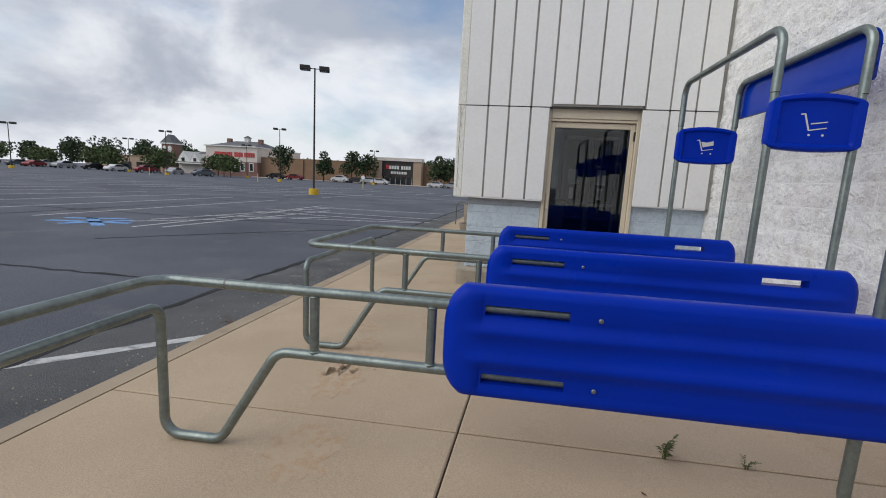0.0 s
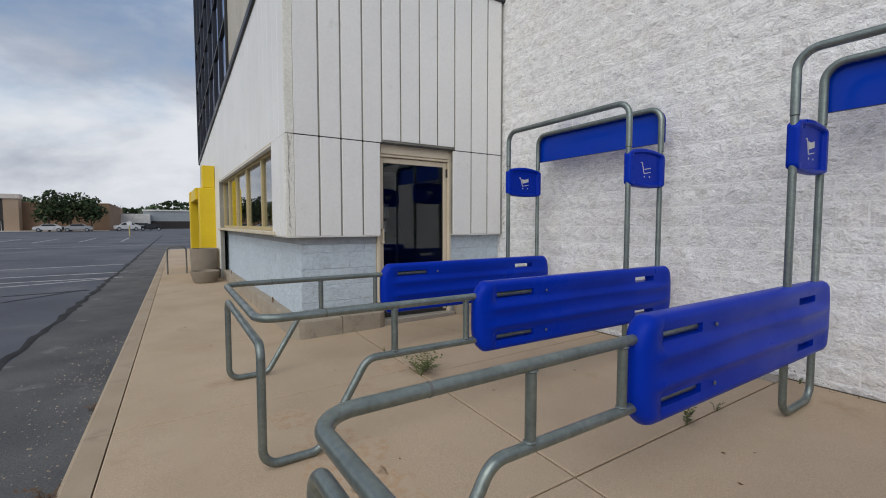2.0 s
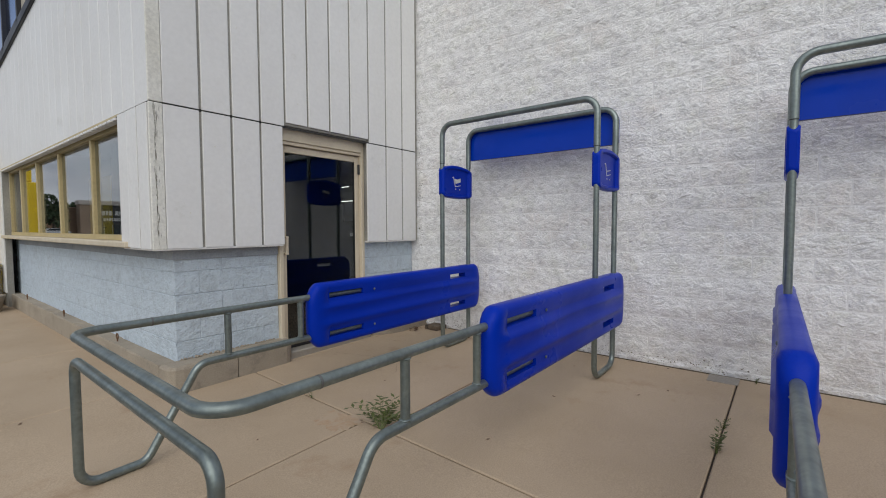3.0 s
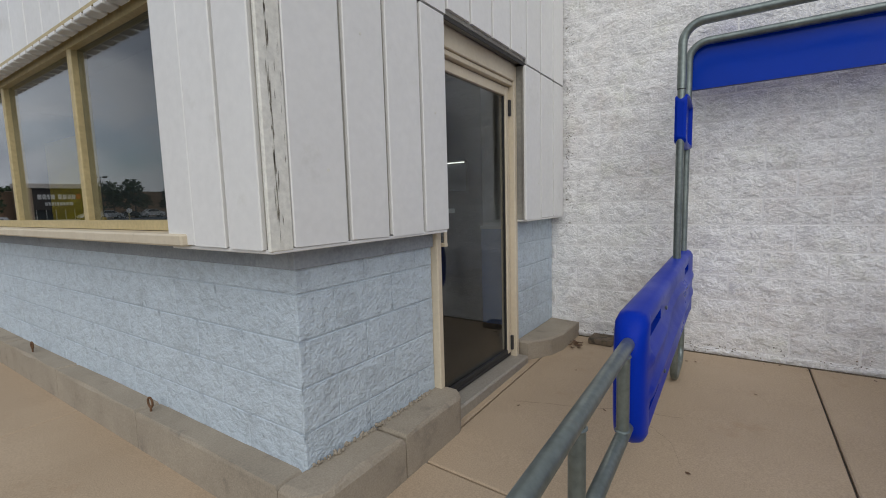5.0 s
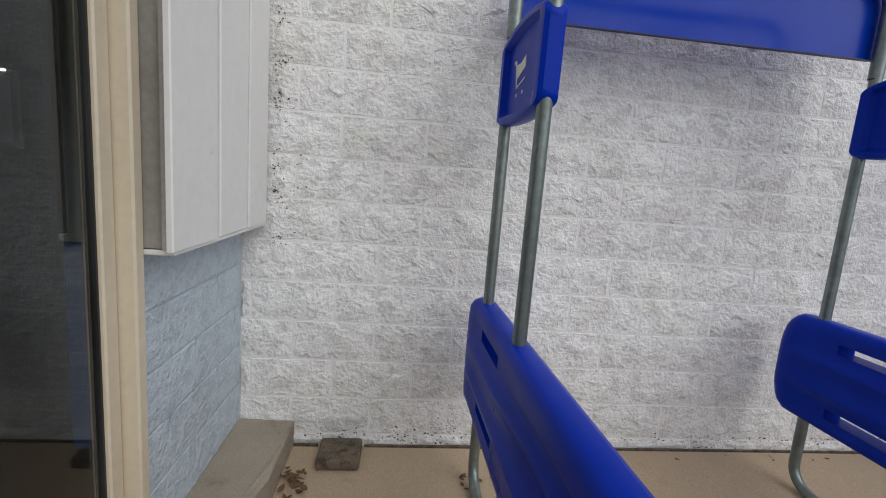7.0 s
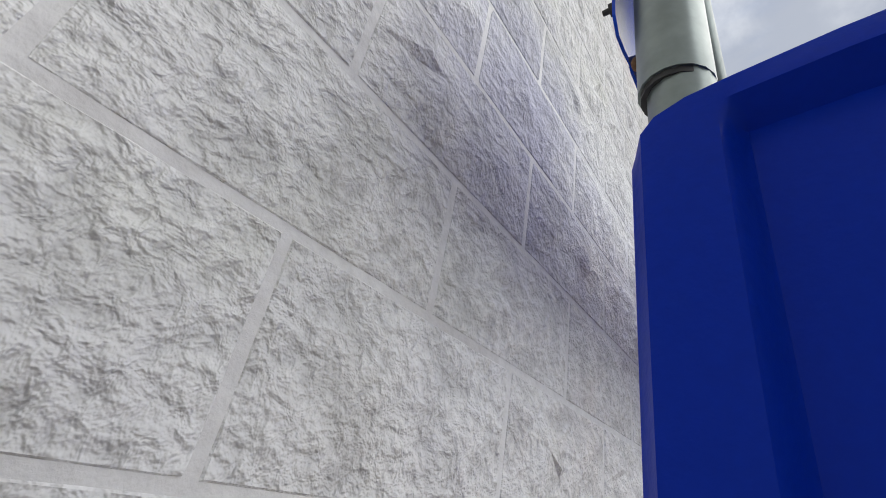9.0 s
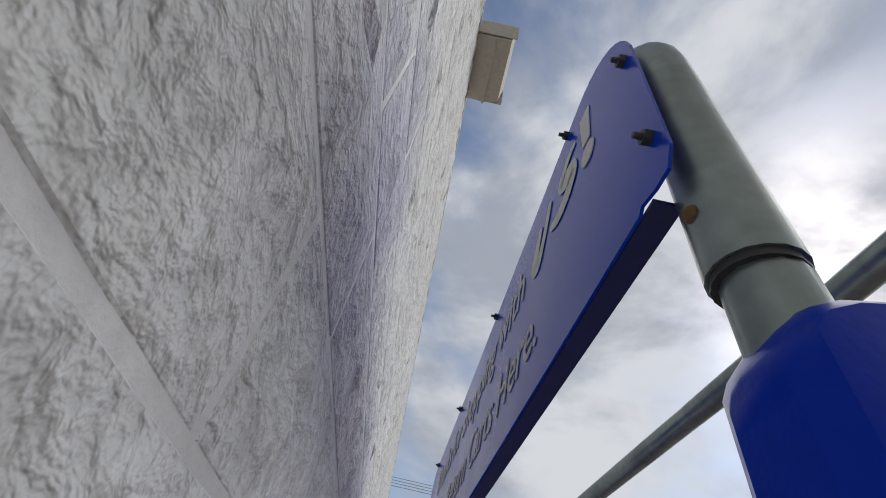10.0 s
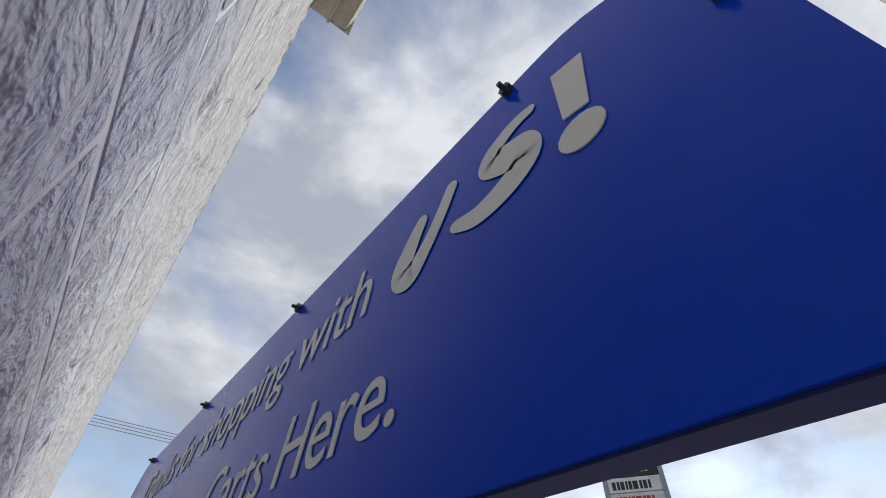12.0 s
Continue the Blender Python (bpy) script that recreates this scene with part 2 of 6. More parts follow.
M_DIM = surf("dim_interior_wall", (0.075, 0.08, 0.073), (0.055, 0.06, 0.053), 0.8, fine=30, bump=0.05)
M_TUBE = bpy.data.materials.new("lit_tube")
M_TUBE.use_nodes = True
M_TUBE.node_tree.nodes["Principled BSDF"].inputs["Emission Color"].default_value = (1, 0.95, 0.82, 1)
M_TUBE.node_tree.nodes["Principled BSDF"].inputs["Emission Strength"].default_value = 2.5
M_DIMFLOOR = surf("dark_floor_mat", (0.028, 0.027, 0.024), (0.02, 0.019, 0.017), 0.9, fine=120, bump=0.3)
M_INWHITE = surf("white_interior_panel", (0.80, 0.81, 0.80), None, 0.6, fine=30, bump=0.03)
M_BOARD = surf("pale_opening_panel", (0.30, 0.34, 0.38), (0.22, 0.25, 0.28), 0.3, big=6, fine=30, bump=0.02)
M_INBLUE = surf("blue_interior_panel", (0.06, 0.22, 0.62), None, 0.6, fine=30, bump=0.03)
M_TRIM = surf("dark_metal_trim", (0.045, 0.045, 0.05), (0.03, 0.03, 0.035), 0.45, 0.4, fine=40, bump=0.05)
M_BEIGE = surf("beige_flashing", (0.50, 0.46, 0.38), (0.43, 0.39, 0.32), 0.6, fine=40, bump=0.08, stain=(0.28, 0.25, 0.2), stain_at=(0.6, 0.8), stain_scale=6)
M_LEAF = surf("green_leaf", (0.10, 0.12, 0.03), (0.065, 0.085, 0.02), 0.6, fine=30, bump=0.05)
M_DRYLEAF = surf("dry_brown_leaf", (0.16, 0.09, 0.045), (0.09, 0.05, 0.03), 0.8, fine=60, bump=0.2)
M_SKYGLASS = surf("blue_mirror_glazing", (0.20, 0.30, 0.55), (0.17, 0.26, 0.50), 0.05, 1.0, fine=8, bump=0.0, tone=0.02)


# ---------------------------------------------------------------- mesh helpers
def part(name, bm, material, parent=None, label="", smooth=False):
    me = bpy.data.meshes.new(name)
    bm.to_mesh(me)
    bm.free()
    for m in (material if isinstance(material, (list, tuple)) else (material,)):
        me.materials.append(m)
    if smooth:
        me.shade_smooth()
        me.set_sharp_from_angle(angle=radians(38))
    ob = new(name, me)
    ob.parent = parent
    if label:
        ob["label"] = label
    return ob


def box(bm, x0, x1, y0, y1, z0, z1, bevel=0.0, segs=1):
    vs = [bm.verts.new((x, y, z)) for x in (x0, x1) for y in (y0, y1) for z in (z0, z1)]
    fs = [bm.faces.new([vs[i] for i in q]) for q in ((0, 1, 3, 2), (4, 6, 7, 5), (0, 4, 5, 1), (2, 3, 7, 6), (0, 2, 6, 4), (1, 5, 7, 3))]
    if bevel:
        es = {e for f in fs for e in f.edges}
        bmesh.ops.bevel(bm, geom=list(es), offset=bevel, segments=segs, affect="EDGES", profile=0.5)
    return bm


def boxed(*a, **k):
    return box(bmesh.new(), *a, **k)


def fillet(pts, r, n=6):
    """A polyline with its corners rounded; r is one radius or one a corner."""
    pts = [Vector(p) for p in pts]
    out = [pts[0]]
    for i in range(1, len(pts) - 1):
        p, a, b = pts[i], (pts[i - 1] - pts[i]).normalized(), (pts[i + 1] - pts[i]).normalized()
        rr = r[i - 1] if isinstance(r, (list, tuple)) else r
        ang = a.angle(b)
        if rr <= 0 or ang > 3.1:
            out.append(p)
            continue
        d = rr / math.tan(ang / 2)
        mid = p + (a + b).normalized() * (rr / math.sin(ang / 2))
        s, e = p + a * d - mid, p + b * d - mid
        for k in range(n + 1):
            q = s.lerp(e, k / n)
            w = s.angle(e)
            q = s * (math.sin((1 - k / n) * w) / math.sin(w)) + e * (math.sin(k / n * w) / math.sin(w))
            out.append(mid + q)
    out.append(pts[-1])
    return out


def tube(bm, pts, rad, n=14, cap=True, closed=False):
    """A round pipe along the points."""
    pts = [Vector(p) for p in pts]
    m = len(pts)
    rings, nrm = [], None
    for i, p in enumerate(pts):
        if closed:
            t = (pts[(i + 1) % m] - pts[i - 1]).normalized()
        else:
            t = (pts[min(i + 1, m - 1)] - pts[max(i - 1, 0)]).normalized()
        if nrm is None:
            nrm = t.orthogonal().normalized()
        nrm = (nrm - t * nrm.dot(t)).normalized()
        bi = t.cross(nrm)
        rr = rad[i] if isinstance(rad, (list, tuple)) else rad
        rings.append([bm.verts.new(p + (nrm * math.cos(a) + bi * math.sin(a)) * rr) for a in (2 * math.pi * k / n for k in range(n))])
    for i in range(m if closed else m - 1):
        a, b = rings[i], rings[(i + 1) % m]
        for k in range(n):
            bm.faces.new((a[k], a[(k + 1) % n], b[(k + 1) % n], b[k]))
    if cap and not closed:
        bm.faces.new(rings[0][::-1])
        bm.faces.new(rings[-1])
    return bm


def tubed(pts, rad, **k):
    return tube(bmesh.new(), pts, rad, **k)


def thing(name, label, category, at=(0, 0, 0), group="", kind=""):
    ob = new(name)
    ob.location = at
    return tagged(ob, label, category, group, kind)


# ---------------------------------------------------------------- plan
XW = 3.62                    # face of the white block wall
YS, XS = 7.13, 0.390         # faces of the siding, south and west
YB, XB = 7.26, 0.585         # faces of the blue block base
ZSID, ZBRK, ZTRIM = 1.158, 2.345, 4.60
XK = -1.34                   # road edge of the pavement
ZLOT = -0.16
DX0, DX1 = 1.56, 2.72        # door opening


def slope(x):
    """Height of the pavement: it falls a little from the wall to the road."""
    return -0.016 * (XW - x)


def road_edge(y):
    """The kerb line runs a little askew to the wall."""
    return XK + 0.029 * (y - 4.7)


def joint_line(y):
    return 1.0 + 0.052 * (y - 3.4)


def structure(ob, label, category):
    return tagged(ob, label, category, kind="structure")


# ---------------------------------------------------------------- ground and pavement
ground = structure(part("ground", boxed(-900, 900, -900, 900, ZLOT - 0.3, ZLOT), M_ASPH), "worn dark grey asphalt of a wide empty car park", "ground")
bed = bmesh.new()
plan_ = [(road_edge(-15) + 0.17, -15), (XW + 0.02, -15), (XW + 0.02, 30), (road_edge(30) + 0.17, 30)]
vs = [bed.verts.new((x, y, slope(x) - 0.02)) for x, y in plan_]
lo = [bed.verts.new((x, y, -0.3)) for x, y in plan_]
bed.faces.new(vs)
for i in range(4):
    bed.faces.new((vs[i], lo[i], lo[(i + 1) % 4], vs[(i + 1) % 4]))
pavement = structure(part("pavement", bed, M_DARKJOINT), "tan concrete pavement slabs with dark dirty joints", "pavement")


def slab(west, east, dw, de, y0, y1, gap=0.006, bev=0.008):
    """A slab between two lines x = west(y) + dw and x = east(y) + de."""
    bm = bmesh.new()
    y0, y1 = y0 + gap, y1 - gap
    corner = lambda y, side, d: (west(y) + dw + gap + d if side < 0 else east(y) + de - gap - d, y)
    out = [corner(y0, -1, 0), corner(y0, 1, 0), corner(y1, 1, 0), corner(y1, -1, 0)]
    inn = [corner(y0 + bev, -1, bev), corner(y0 + bev, 1, bev), corner(y1 - bev, 1, bev), corner(y1 - bev, -1, bev)]
    bot = [bm.verts.new((x, y, slope(x) - 0.05)) for x, y in out]
    low = [bm.verts.new((x, y, slope(x) - bev * 0.7)) for x, y in out]
    top = [bm.verts.new((x, y, slope(x))) for x, y in inn]
    bm.faces.new(top)
    for a, b in ((bot, low), (low, top)):
        for i in range(4):
            bm.faces.new((a[i], a[(i + 1) % 4], b[(i + 1) % 4], b[i]))
    return bm


JY, JSTEP, JSTEP_ROAD = 3.42, 1.835, 2.03
for i in range(-9, 13):
    y = JY + i * JSTEP_ROAD
    part("slab", slab(road_edge, joint_line, 0.17, 0, y, y + JSTEP_ROAD, gap=0.005), M_CONC, pavement)
for i in range(-9, 3):
    y = JY + i * JSTEP
    part("slab", slab(joint_line, lambda v: XW - 0.012, 0, 0, y, min(y + JSTEP, 7.3), gap=0.006), M_CONC, pavement)
y = JY - 9 * JSTEP_ROAD
while y < 28:
    y1 = y + 2 * JSTEP_ROAD
    kb = bmesh.new()
    prof = [(XK, -0.3), (XK, slope(XK) - 0.03), (XK + 0.03, slope(XK)), (XK + 0.167, slope(XK + .167) - 0.001), (XK + 0.167, -0.3)]
    ra = [kb.verts.new((px - XK + road_edge(y), y + 0.003, pz)) for px, pz in prof]
    rb = [kb.verts.new((px - XK + road_edge(y1), y1 - 0.003, pz)) for px, pz in prof]
    for i in range(len(prof) - 1):
        kb.faces.new((ra[i], rb[i], rb[i + 1], ra[i + 1]))
    kb.faces.new(ra)
    kb.faces.new(rb[::-1])
    part("kerb", kb, M_KERBROAD, pavement)
    y = y1


# ---------------------------------------------------------------- blocks with a broken face
def block_mesh(w, h, seed, rough=0.006, nx=6, nz=4):
    """A block's broken face in the plane x = 0, bulging to -x; its rim lies at the joint's depth."""
    rnd = random.Random(seed)
    bm = bmesh.new()
    g = []
    for i in range(nx + 1):
        col = []
        for k in range(nz + 1):
            u, v = i / nx, k / nz
            rim = i in (0, nx) or k in (0, nz)
            if rim:
                col.append(bm.verts.new((0.0012, u * w, v * h)))
                continue
            ex, ez = 0.0045 / w, 0.0038 / h
            uu = ex if i == 1 else 1 - ex if i == nx - 1 else u + rnd.uniform(-.03, .03)
            vv = ez if k == 1 else 1 - ez if k == nz - 1 else v + rnd.uniform(-.06, .06)
            edge = i in (1, nx - 1) or k in (1, nz - 1)
            col.append(bm.verts.new((-rnd.uniform(0.0016, 0.0034) - (0 if edge else rnd.random() * rough), uu * w, vv * h)))
        g.append(col)
    for i in range(nx):
        for k in range(nz):
            q = (g[i][k], g[i][k + 1], g[i + 1][k + 1], g[i + 1][k])
            if rnd.random() < 0.5:
                bm.faces.new((q[0], q[1], q[2]))
                bm.faces.new((q[0], q[2], q[3]))
            else:
                bm.faces.new((q[0], q[1], q[3]))
                bm.faces.new((q[1], q[2], q[3]))
    me = bpy.data.meshes.new("block")
    bm.to_mesh(me)
    bm.free()
    me.shade_smooth()
    me.set_sharp_from_angle(angle=radians(24))
    return me


BW, BH, BJ = 0.4064, 0.2032, 0.0058
Z0 = 1.485 - 8 * BH          # lowest joint line; the first course lies under the pavement
Y0 = 6.60


def block_rows(lo, hi, z0, z1):
    """(y, z, width) of the whole and cut blocks of a running bond between lo and hi."""
    k = 0
    z = Z0 + BH * math.floor((z0 - Z0) / BH)
    while z < z1 - 0.02:
        row = round((z - Z0) / BH)
        shift = 0 if row % 2 else BW / 2
        y = Y0 + shift - BW * math.ceil((Y0 + shift - lo) / BW)
        while y < hi:
            a, b = max(y, lo), min(y + BW, hi)
            if b - a > 0.05:
                yield a + BJ / 2, max(z, z0) + BJ / 2, b - a - BJ, min(z + BH, z1) - max(z, z0) - BJ
            y += BW
        z += BH


ZROOF = 4.64
wall = structure(part("wall_main", boxed(XW - 0.0012, XW + 0.4, -14, 19.7, -0.3, ZROOF - 0.02), M_JOINT), "white painted split-face concrete block wall with grimy patches", "wall")
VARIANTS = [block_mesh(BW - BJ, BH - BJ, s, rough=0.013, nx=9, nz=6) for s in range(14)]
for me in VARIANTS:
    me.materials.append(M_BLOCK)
rest_v, rest_f = [], []
rnd = random.Random(5)
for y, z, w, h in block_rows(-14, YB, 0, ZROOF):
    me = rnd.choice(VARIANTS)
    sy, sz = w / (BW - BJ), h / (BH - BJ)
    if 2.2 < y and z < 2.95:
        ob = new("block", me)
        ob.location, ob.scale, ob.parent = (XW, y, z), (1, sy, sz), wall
    else:
        base = len(rest_v)
        rest_v += [(XW + v.co.x, y + v.co.y * sy, z + v.co.z * sz) for v in me.vertices]
        rest_f += [tuple(base + i for i in p.vertices) for p in me.polygons]
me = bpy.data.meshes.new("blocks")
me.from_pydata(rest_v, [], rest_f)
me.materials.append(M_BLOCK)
me.shade_smooth()
me.set_sharp_from_angle(angle=radians(24))
ob = tagged(new("blocks", me), kind="stuff")
ob.parent = wall
# coping along the roof
cp = bmesh.new()
box(cp, XW - 0.012, XW + 0.42, -14, 7.0, ZROOF - 0.02, ZROOF + 0.05, bevel=0.008)
part("coping", cp, M_BEIGE, wall, "thin beige metal coping")


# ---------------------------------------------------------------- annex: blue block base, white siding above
M_SHADOWGAP = surf("gap_shadow_paint", (0.045, 0.043, 0.04), (0.03, 0.029, 0.027), 0.9, fine=40, bump=0.1)
annex = structure(new("wall_annex"), "white ribbed siding over a pale blue block base", "wall")
ZKL = 0.185                  # top of the kerb west of the door
ZK = 0.140                   # top of the kerb round the base
bm = bmesh.new()
box(bm, XB + 0.003, DX0, YB + 0.003, YB + 0.35, -0.3, ZSID + 0.06)
box(bm, DX1, XW + 0.003, YB + 0.003, YB + 0.09, -0.3, ZSID + 0.06)
box(bm, XB + 0.003, XB + 0.35, YB + 0.35, 19.7, -0.3, ZSID + 0.06)
part("base", bm, M_BLUEJOINT, annex, "pale blue painted block base")
B_VAR = [block_mesh(BW - BJ, BH - BJ, 100 + s, rough=0.005) for s in range(8)]
for me in B_VAR:
    me.materials.append(M_BLUEBLOCK)
zb = ZK
row = 0
while zb < ZSID + 0.05:
    h = min(BH, ZSID + 0.05 - zb) - BJ
    for face in ("south", "west"):
        spans = ((XB, DX0), (DX1, XW)) if face == "south" else ((YB, 14.9),)
        for lo, hi in spans:
            a = lo - (BW / 2 if row % 2 else 0)
            while a < hi:
                s, e = max(a, lo), min(a + BW, hi)
                if e - s > 0.04:
                    ob = new("block", rnd.choice(B_VAR))
                    sc = (1, (e - s - BJ * (0.35 if s > lo else 0)) / (BW - BJ), h / (BH - BJ))
                    if face == "south":
                        ob.matrix_world = pose(e, YB, zb, 0, 0, 90) @ Matrix.Diagonal((*sc, 1))
                    else:
                        ob.matrix_world = pose(XB, s, zb) @ Matrix.Diagonal((*sc, 1))
                    ob.parent = annex
                a += BW
    zb += BH
    row += 1


# siding boards: a flat face with a bevelled flank, set apart by grey grooves
def board(w, h, t=0.018, bev=0.004, chip=0.0, seed=0):
    """Stands in the plane y = 0, its face to -y, from x = 0 to w and z = 0 to h."""
    r = random.Random(seed)
    bm = bmesh.new()
    prof = [(0, 0), (0, -t + bev), (bev, -t), (w - bev, -t), (w, -t + bev), (w, 0)]
    ra = [bm.verts.new((px, py, r.uniform(0, chip))) for px, py in prof]
    rb = [bm.verts.new((px, py, h)) for px, py in prof]
    for i in range(len(prof) - 1):
        bm.faces.new((ra[i], rb[i], rb[i + 1], ra[i + 1]))
    bm.faces.new(ra)
    bm.faces.new(rb[::-1])
    bmesh.ops.recalc_face_normals(bm, faces=bm.faces[:])
    return bm


GAP = 0.024
back = bmesh.new()
FY0 = 7.158
box(back, XS + 0.016, DX0, YS + 0.016, YS + 0.10, ZSID + 0.008, ZTRIM)
box(back, DX0, DX1, YS + 0.016, YS + 0.10, ZBRK + 0.02, ZTRIM)
box(back, 2.70, XW - 0.05, YS + 0.016, FY0, ZSID + 0.008, ZTRIM)
box(back, DX1, XW - 0.05, FY0, YS + 0.10, ZSID + 0.008, ZBRK)
box(back, XS + 0.016, XS + 0.10, YS + 0.10, 7.86, ZSID + 0.008, ZTRIM)
box(back, XS + 0.016, XS + 0.10, 7.86, 13.9, ZBRK, ZTRIM)
box(back, XS + 0.016, XS + 0.10, 13.9, 19.7, -0.2, ZTRIM)
part("sheathing", back, M_GROOVE, annex)
# near-black strip painted in for the shadow line between the board rows
gap_ = bmesh.new()
box(gap_, XS + 0.012, XW - 0.05, YS + 0.012, YS + 0.017, ZBRK - 0.012, ZBRK + 0.012)
box(gap_, XS + 0.012, XS + 0.017, YS + 0.018, 7.86, ZBRK - 0.012, ZBRK + 0.012)
part("open_joint", gap_, M_SHADOWGAP, annex, "near-black strip painted as the shadow in the joint between the rows of boards")
ribs = [0.472, 0.775, 1.045, 1.325, 1.570]
upper = [0.472, 0.775, 1.045, 1.325, 1.590, 1.860, 2.145, 2.430, 2.715, 3.005, 3.300, 3.565]
lower_r = [2.675, 3.005, 3.300, 3.565]
n = 0
for seq, z0, z1, chip in ((ribs, ZSID, ZBRK - 0.007, 0.012), (lower_r, ZSID, ZBRK - 0.007, 0.008), (upper, ZBRK + 0.007, ZTRIM, 0.0)):
    for a, b in zip(seq, seq[1:]):
        z = z0 if not (z0 > 2 and DX0 - 0.1 < a < DX1 - 0.1) else ZBRK + 0.045
        ob = part("siding_board", board(b - a - GAP, z1 - z, chip=chip, seed=n), M_SIDING, annex)
        ob.location = (a + GAP, YS + 0.016, z)
        n += 1
west = [7.150, 7.388, 7.64, 7.86]
for a, b in zip(west, west[1:]):
    ob = part("siding_board", board(b - a - GAP * (b < 7.8), ZBRK - ZSID - 0.007, chip=0.01, seed=n), M_SIDING, annex)
    ob.matrix_local = pose(XS + 0.016, b, ZSID, 0, 0, -90)
    n += 1
y = 7.150
while y < 19.4:
    ob = part("siding_board", board(0.285 - 0.010, ZTRIM - ZBRK - 0.004, t=0.010, seed=n), M_SIDING, annex)
    ob.matrix_local = pose(XS + 0.016, y + 0.285, ZBRK + 0.004, 0, 0, -90)
    n += 1
    y += 0.285
y = 13.92
while y < 15:
    ob = part("siding_board", board(0.285 - GAP, ZBRK - 0.2, seed=n), M_SIDING, annex)
    ob.matrix_local = pose(XS + 0.016, y + 0.285, 0.2, 0, 0, -90)
    n += 1
    y += 0.285
# weathered corner post with flaking paint
for z0, z1 in ((ZSID - 0.004, ZBRK - 0.004), (ZBRK + 0.004, ZTRIM)):
    cb = bmesh.new()
    box(cb, XS, XS + 0.103, YS, YS + 0.018, z0, z1, bevel=0.005)
    part("corner_board", cb, M_CRACKED, annex, "corner board with cracked, flaking white paint")
ck = bmesh.new()
r = random.Random(9)
for i in range(95):
    z = ZSID + r.random() ** 0.8 * 1.15
    h, w = r.uniform(0.02, 0.12), r.uniform(0.0008, 0.0026)
    u = XS + 0.030 + (0.012 if r.random() < 0.55 else r.uniform(0.0, 0.06)) + r.uniform(-0.004, 0.004)
    pts = [(u - w / 2, z), (u + w / 2 + r.uniform(-.002, .002), z + h * r.uniform(.3, .6)), (u + r.uniform(-.003, .003), z + h), (u - w, z + h * r.uniform(.3, .6))]
    ck.faces.new([ck.verts.new((a, YS - 0.0012, b)) for a, b in pts])
part("paint_cracks", ck, M_CRACK, annex, "dark cracks in the flaking paint")
# flashing band, its grey darkened for the shade under the siding
part("flashing", boxed(XB - 0.016, DX0, YB - 0.022, YB + 0.01, ZSID - 0.10, ZSID - 0.013, bevel=0.003), M_BAND, annex, "flashing band under the siding, the shade there put into its grey")
part("flashing", boxed(XB - 0.016, XB + 0.01, YB + 0.012, 14.1, ZSID - 0.10, ZSID - 0.013, bevel=0.003), M_BAND, annex, "flashing band under the siding, the shade there put into its grey")
# small trims under the boards, at the corner and along the roof
tb = bmesh.new()
box(tb, XS + 0.012, DX0, YS + 0.004, YB + 0.02, ZSID - 0.012, ZSID + 0.004, bevel=0.003)
box(tb, DX1, XW - 0.05, YS + 0.004, YB + 0.02, ZSID - 0.012, ZSID + 0.004, bevel=0.003)
box(tb, XS + 0.012, XB + 0.02, YB + 0.02, 7.86, ZSID - 0.012, ZSID + 0.004, bevel=0.003)
part("drip_edge", tb, M_SIDING, annex)
tb = bmesh.new()
box(tb, XS - 0.03, XW, YS - 0.03, YS + 0.1, ZTRIM, ZTRIM + 0.09, bevel=0.01)
box(tb, XS - 0.03, XS + 0.1, YS + 0.1, 19.7, ZTRIM, ZTRIM + 0.13, bevel=0.01)
part("roof_trim", tb, M_TRIM, annex, "dark metal roof trim")
tb = bmesh.new()
box(tb, XS + 0.02, XW, YS + 0.02, 11.7, ZTRIM + 0.09, 7.6)
part("parapet", tb, M_BEIGE, annex, "plain beige upper wall")
tb = bmesh.new()
box(tb, XW - 0.05, XW - 0.008, YS + 0.02, YB, ZSID, ZTRIM)
part("corner_filler", tb, M_GROOVE, annex)
# nail heads, holes and dents of the boards
nh = bmesh.new()
for (x, z) in ((0.68, 1.46), (1.12, 3.15), (1.75, 2.60), (2.62, 2.44), (2.95, 1.45), (0.90, 2.05), (3.18, 2.05), (2.30, 3.3), (1.46, 1.8)):
    bmesh.ops.create_cone(nh, cap_ends=True, segments=10, radius1=0.009, radius2=0.006, depth=0.006, matrix=pose(x, YS - 0.001, z, 90))
part("nail_heads", nh, M_CRACKED, annex)

# glazed upper storey over the entrance
glazing = structure(new("window_upper"), "dark framed blue mirror glazing over the entrance", "window")
gb = bmesh.new()
for yy in [11.74 + 1.14 * i for i in range(8)]:
    box(gb, XS - 0.03, XS + 0.12, yy - 0.035, yy + 0.035, ZTRIM + 0.09, 9.6)
for zz in (ZTRIM + 0.14, 5.9, 7.1, 8.3, 9.6):
    box(gb, XS - 0.022, XS + 0.11, 11.72, 19.7, zz - 0.03, zz + 0.03)
part("window_frame", gb, M_TRIM, glazing)
for i in range(7):
    for zz, z2 in ((4.74, 5.87), (5.93, 7.07), (7.13, 8.27), (8.33, 9.57)):
        part("pane", boxed(XS + 0.02, XS + 0.03, 11.78 + 1.14 * i, 12.84 + 1.14 * i, zz, z2), M_SKYGLASS, glazing)
part("upper_wall", boxed(XS + 0.13, XW + 4, 11.74, 19.7, ZTRIM, 9.6), M_BEIGE, glazing)
# the roof line of the west face falls away from the corner
for ob in list(annex.children) + list(glazing.children):
    m = ob.matrix_basis
    for v in ob.data.vertices:
        p = m @ v.co
        if p.y > YS + 0.09 and ZTRIM - 0.01 < p.z < 9:
            p.z -= 0.1 * (p.y - YS - 0.09)
            v.co = m.inverted() @ p

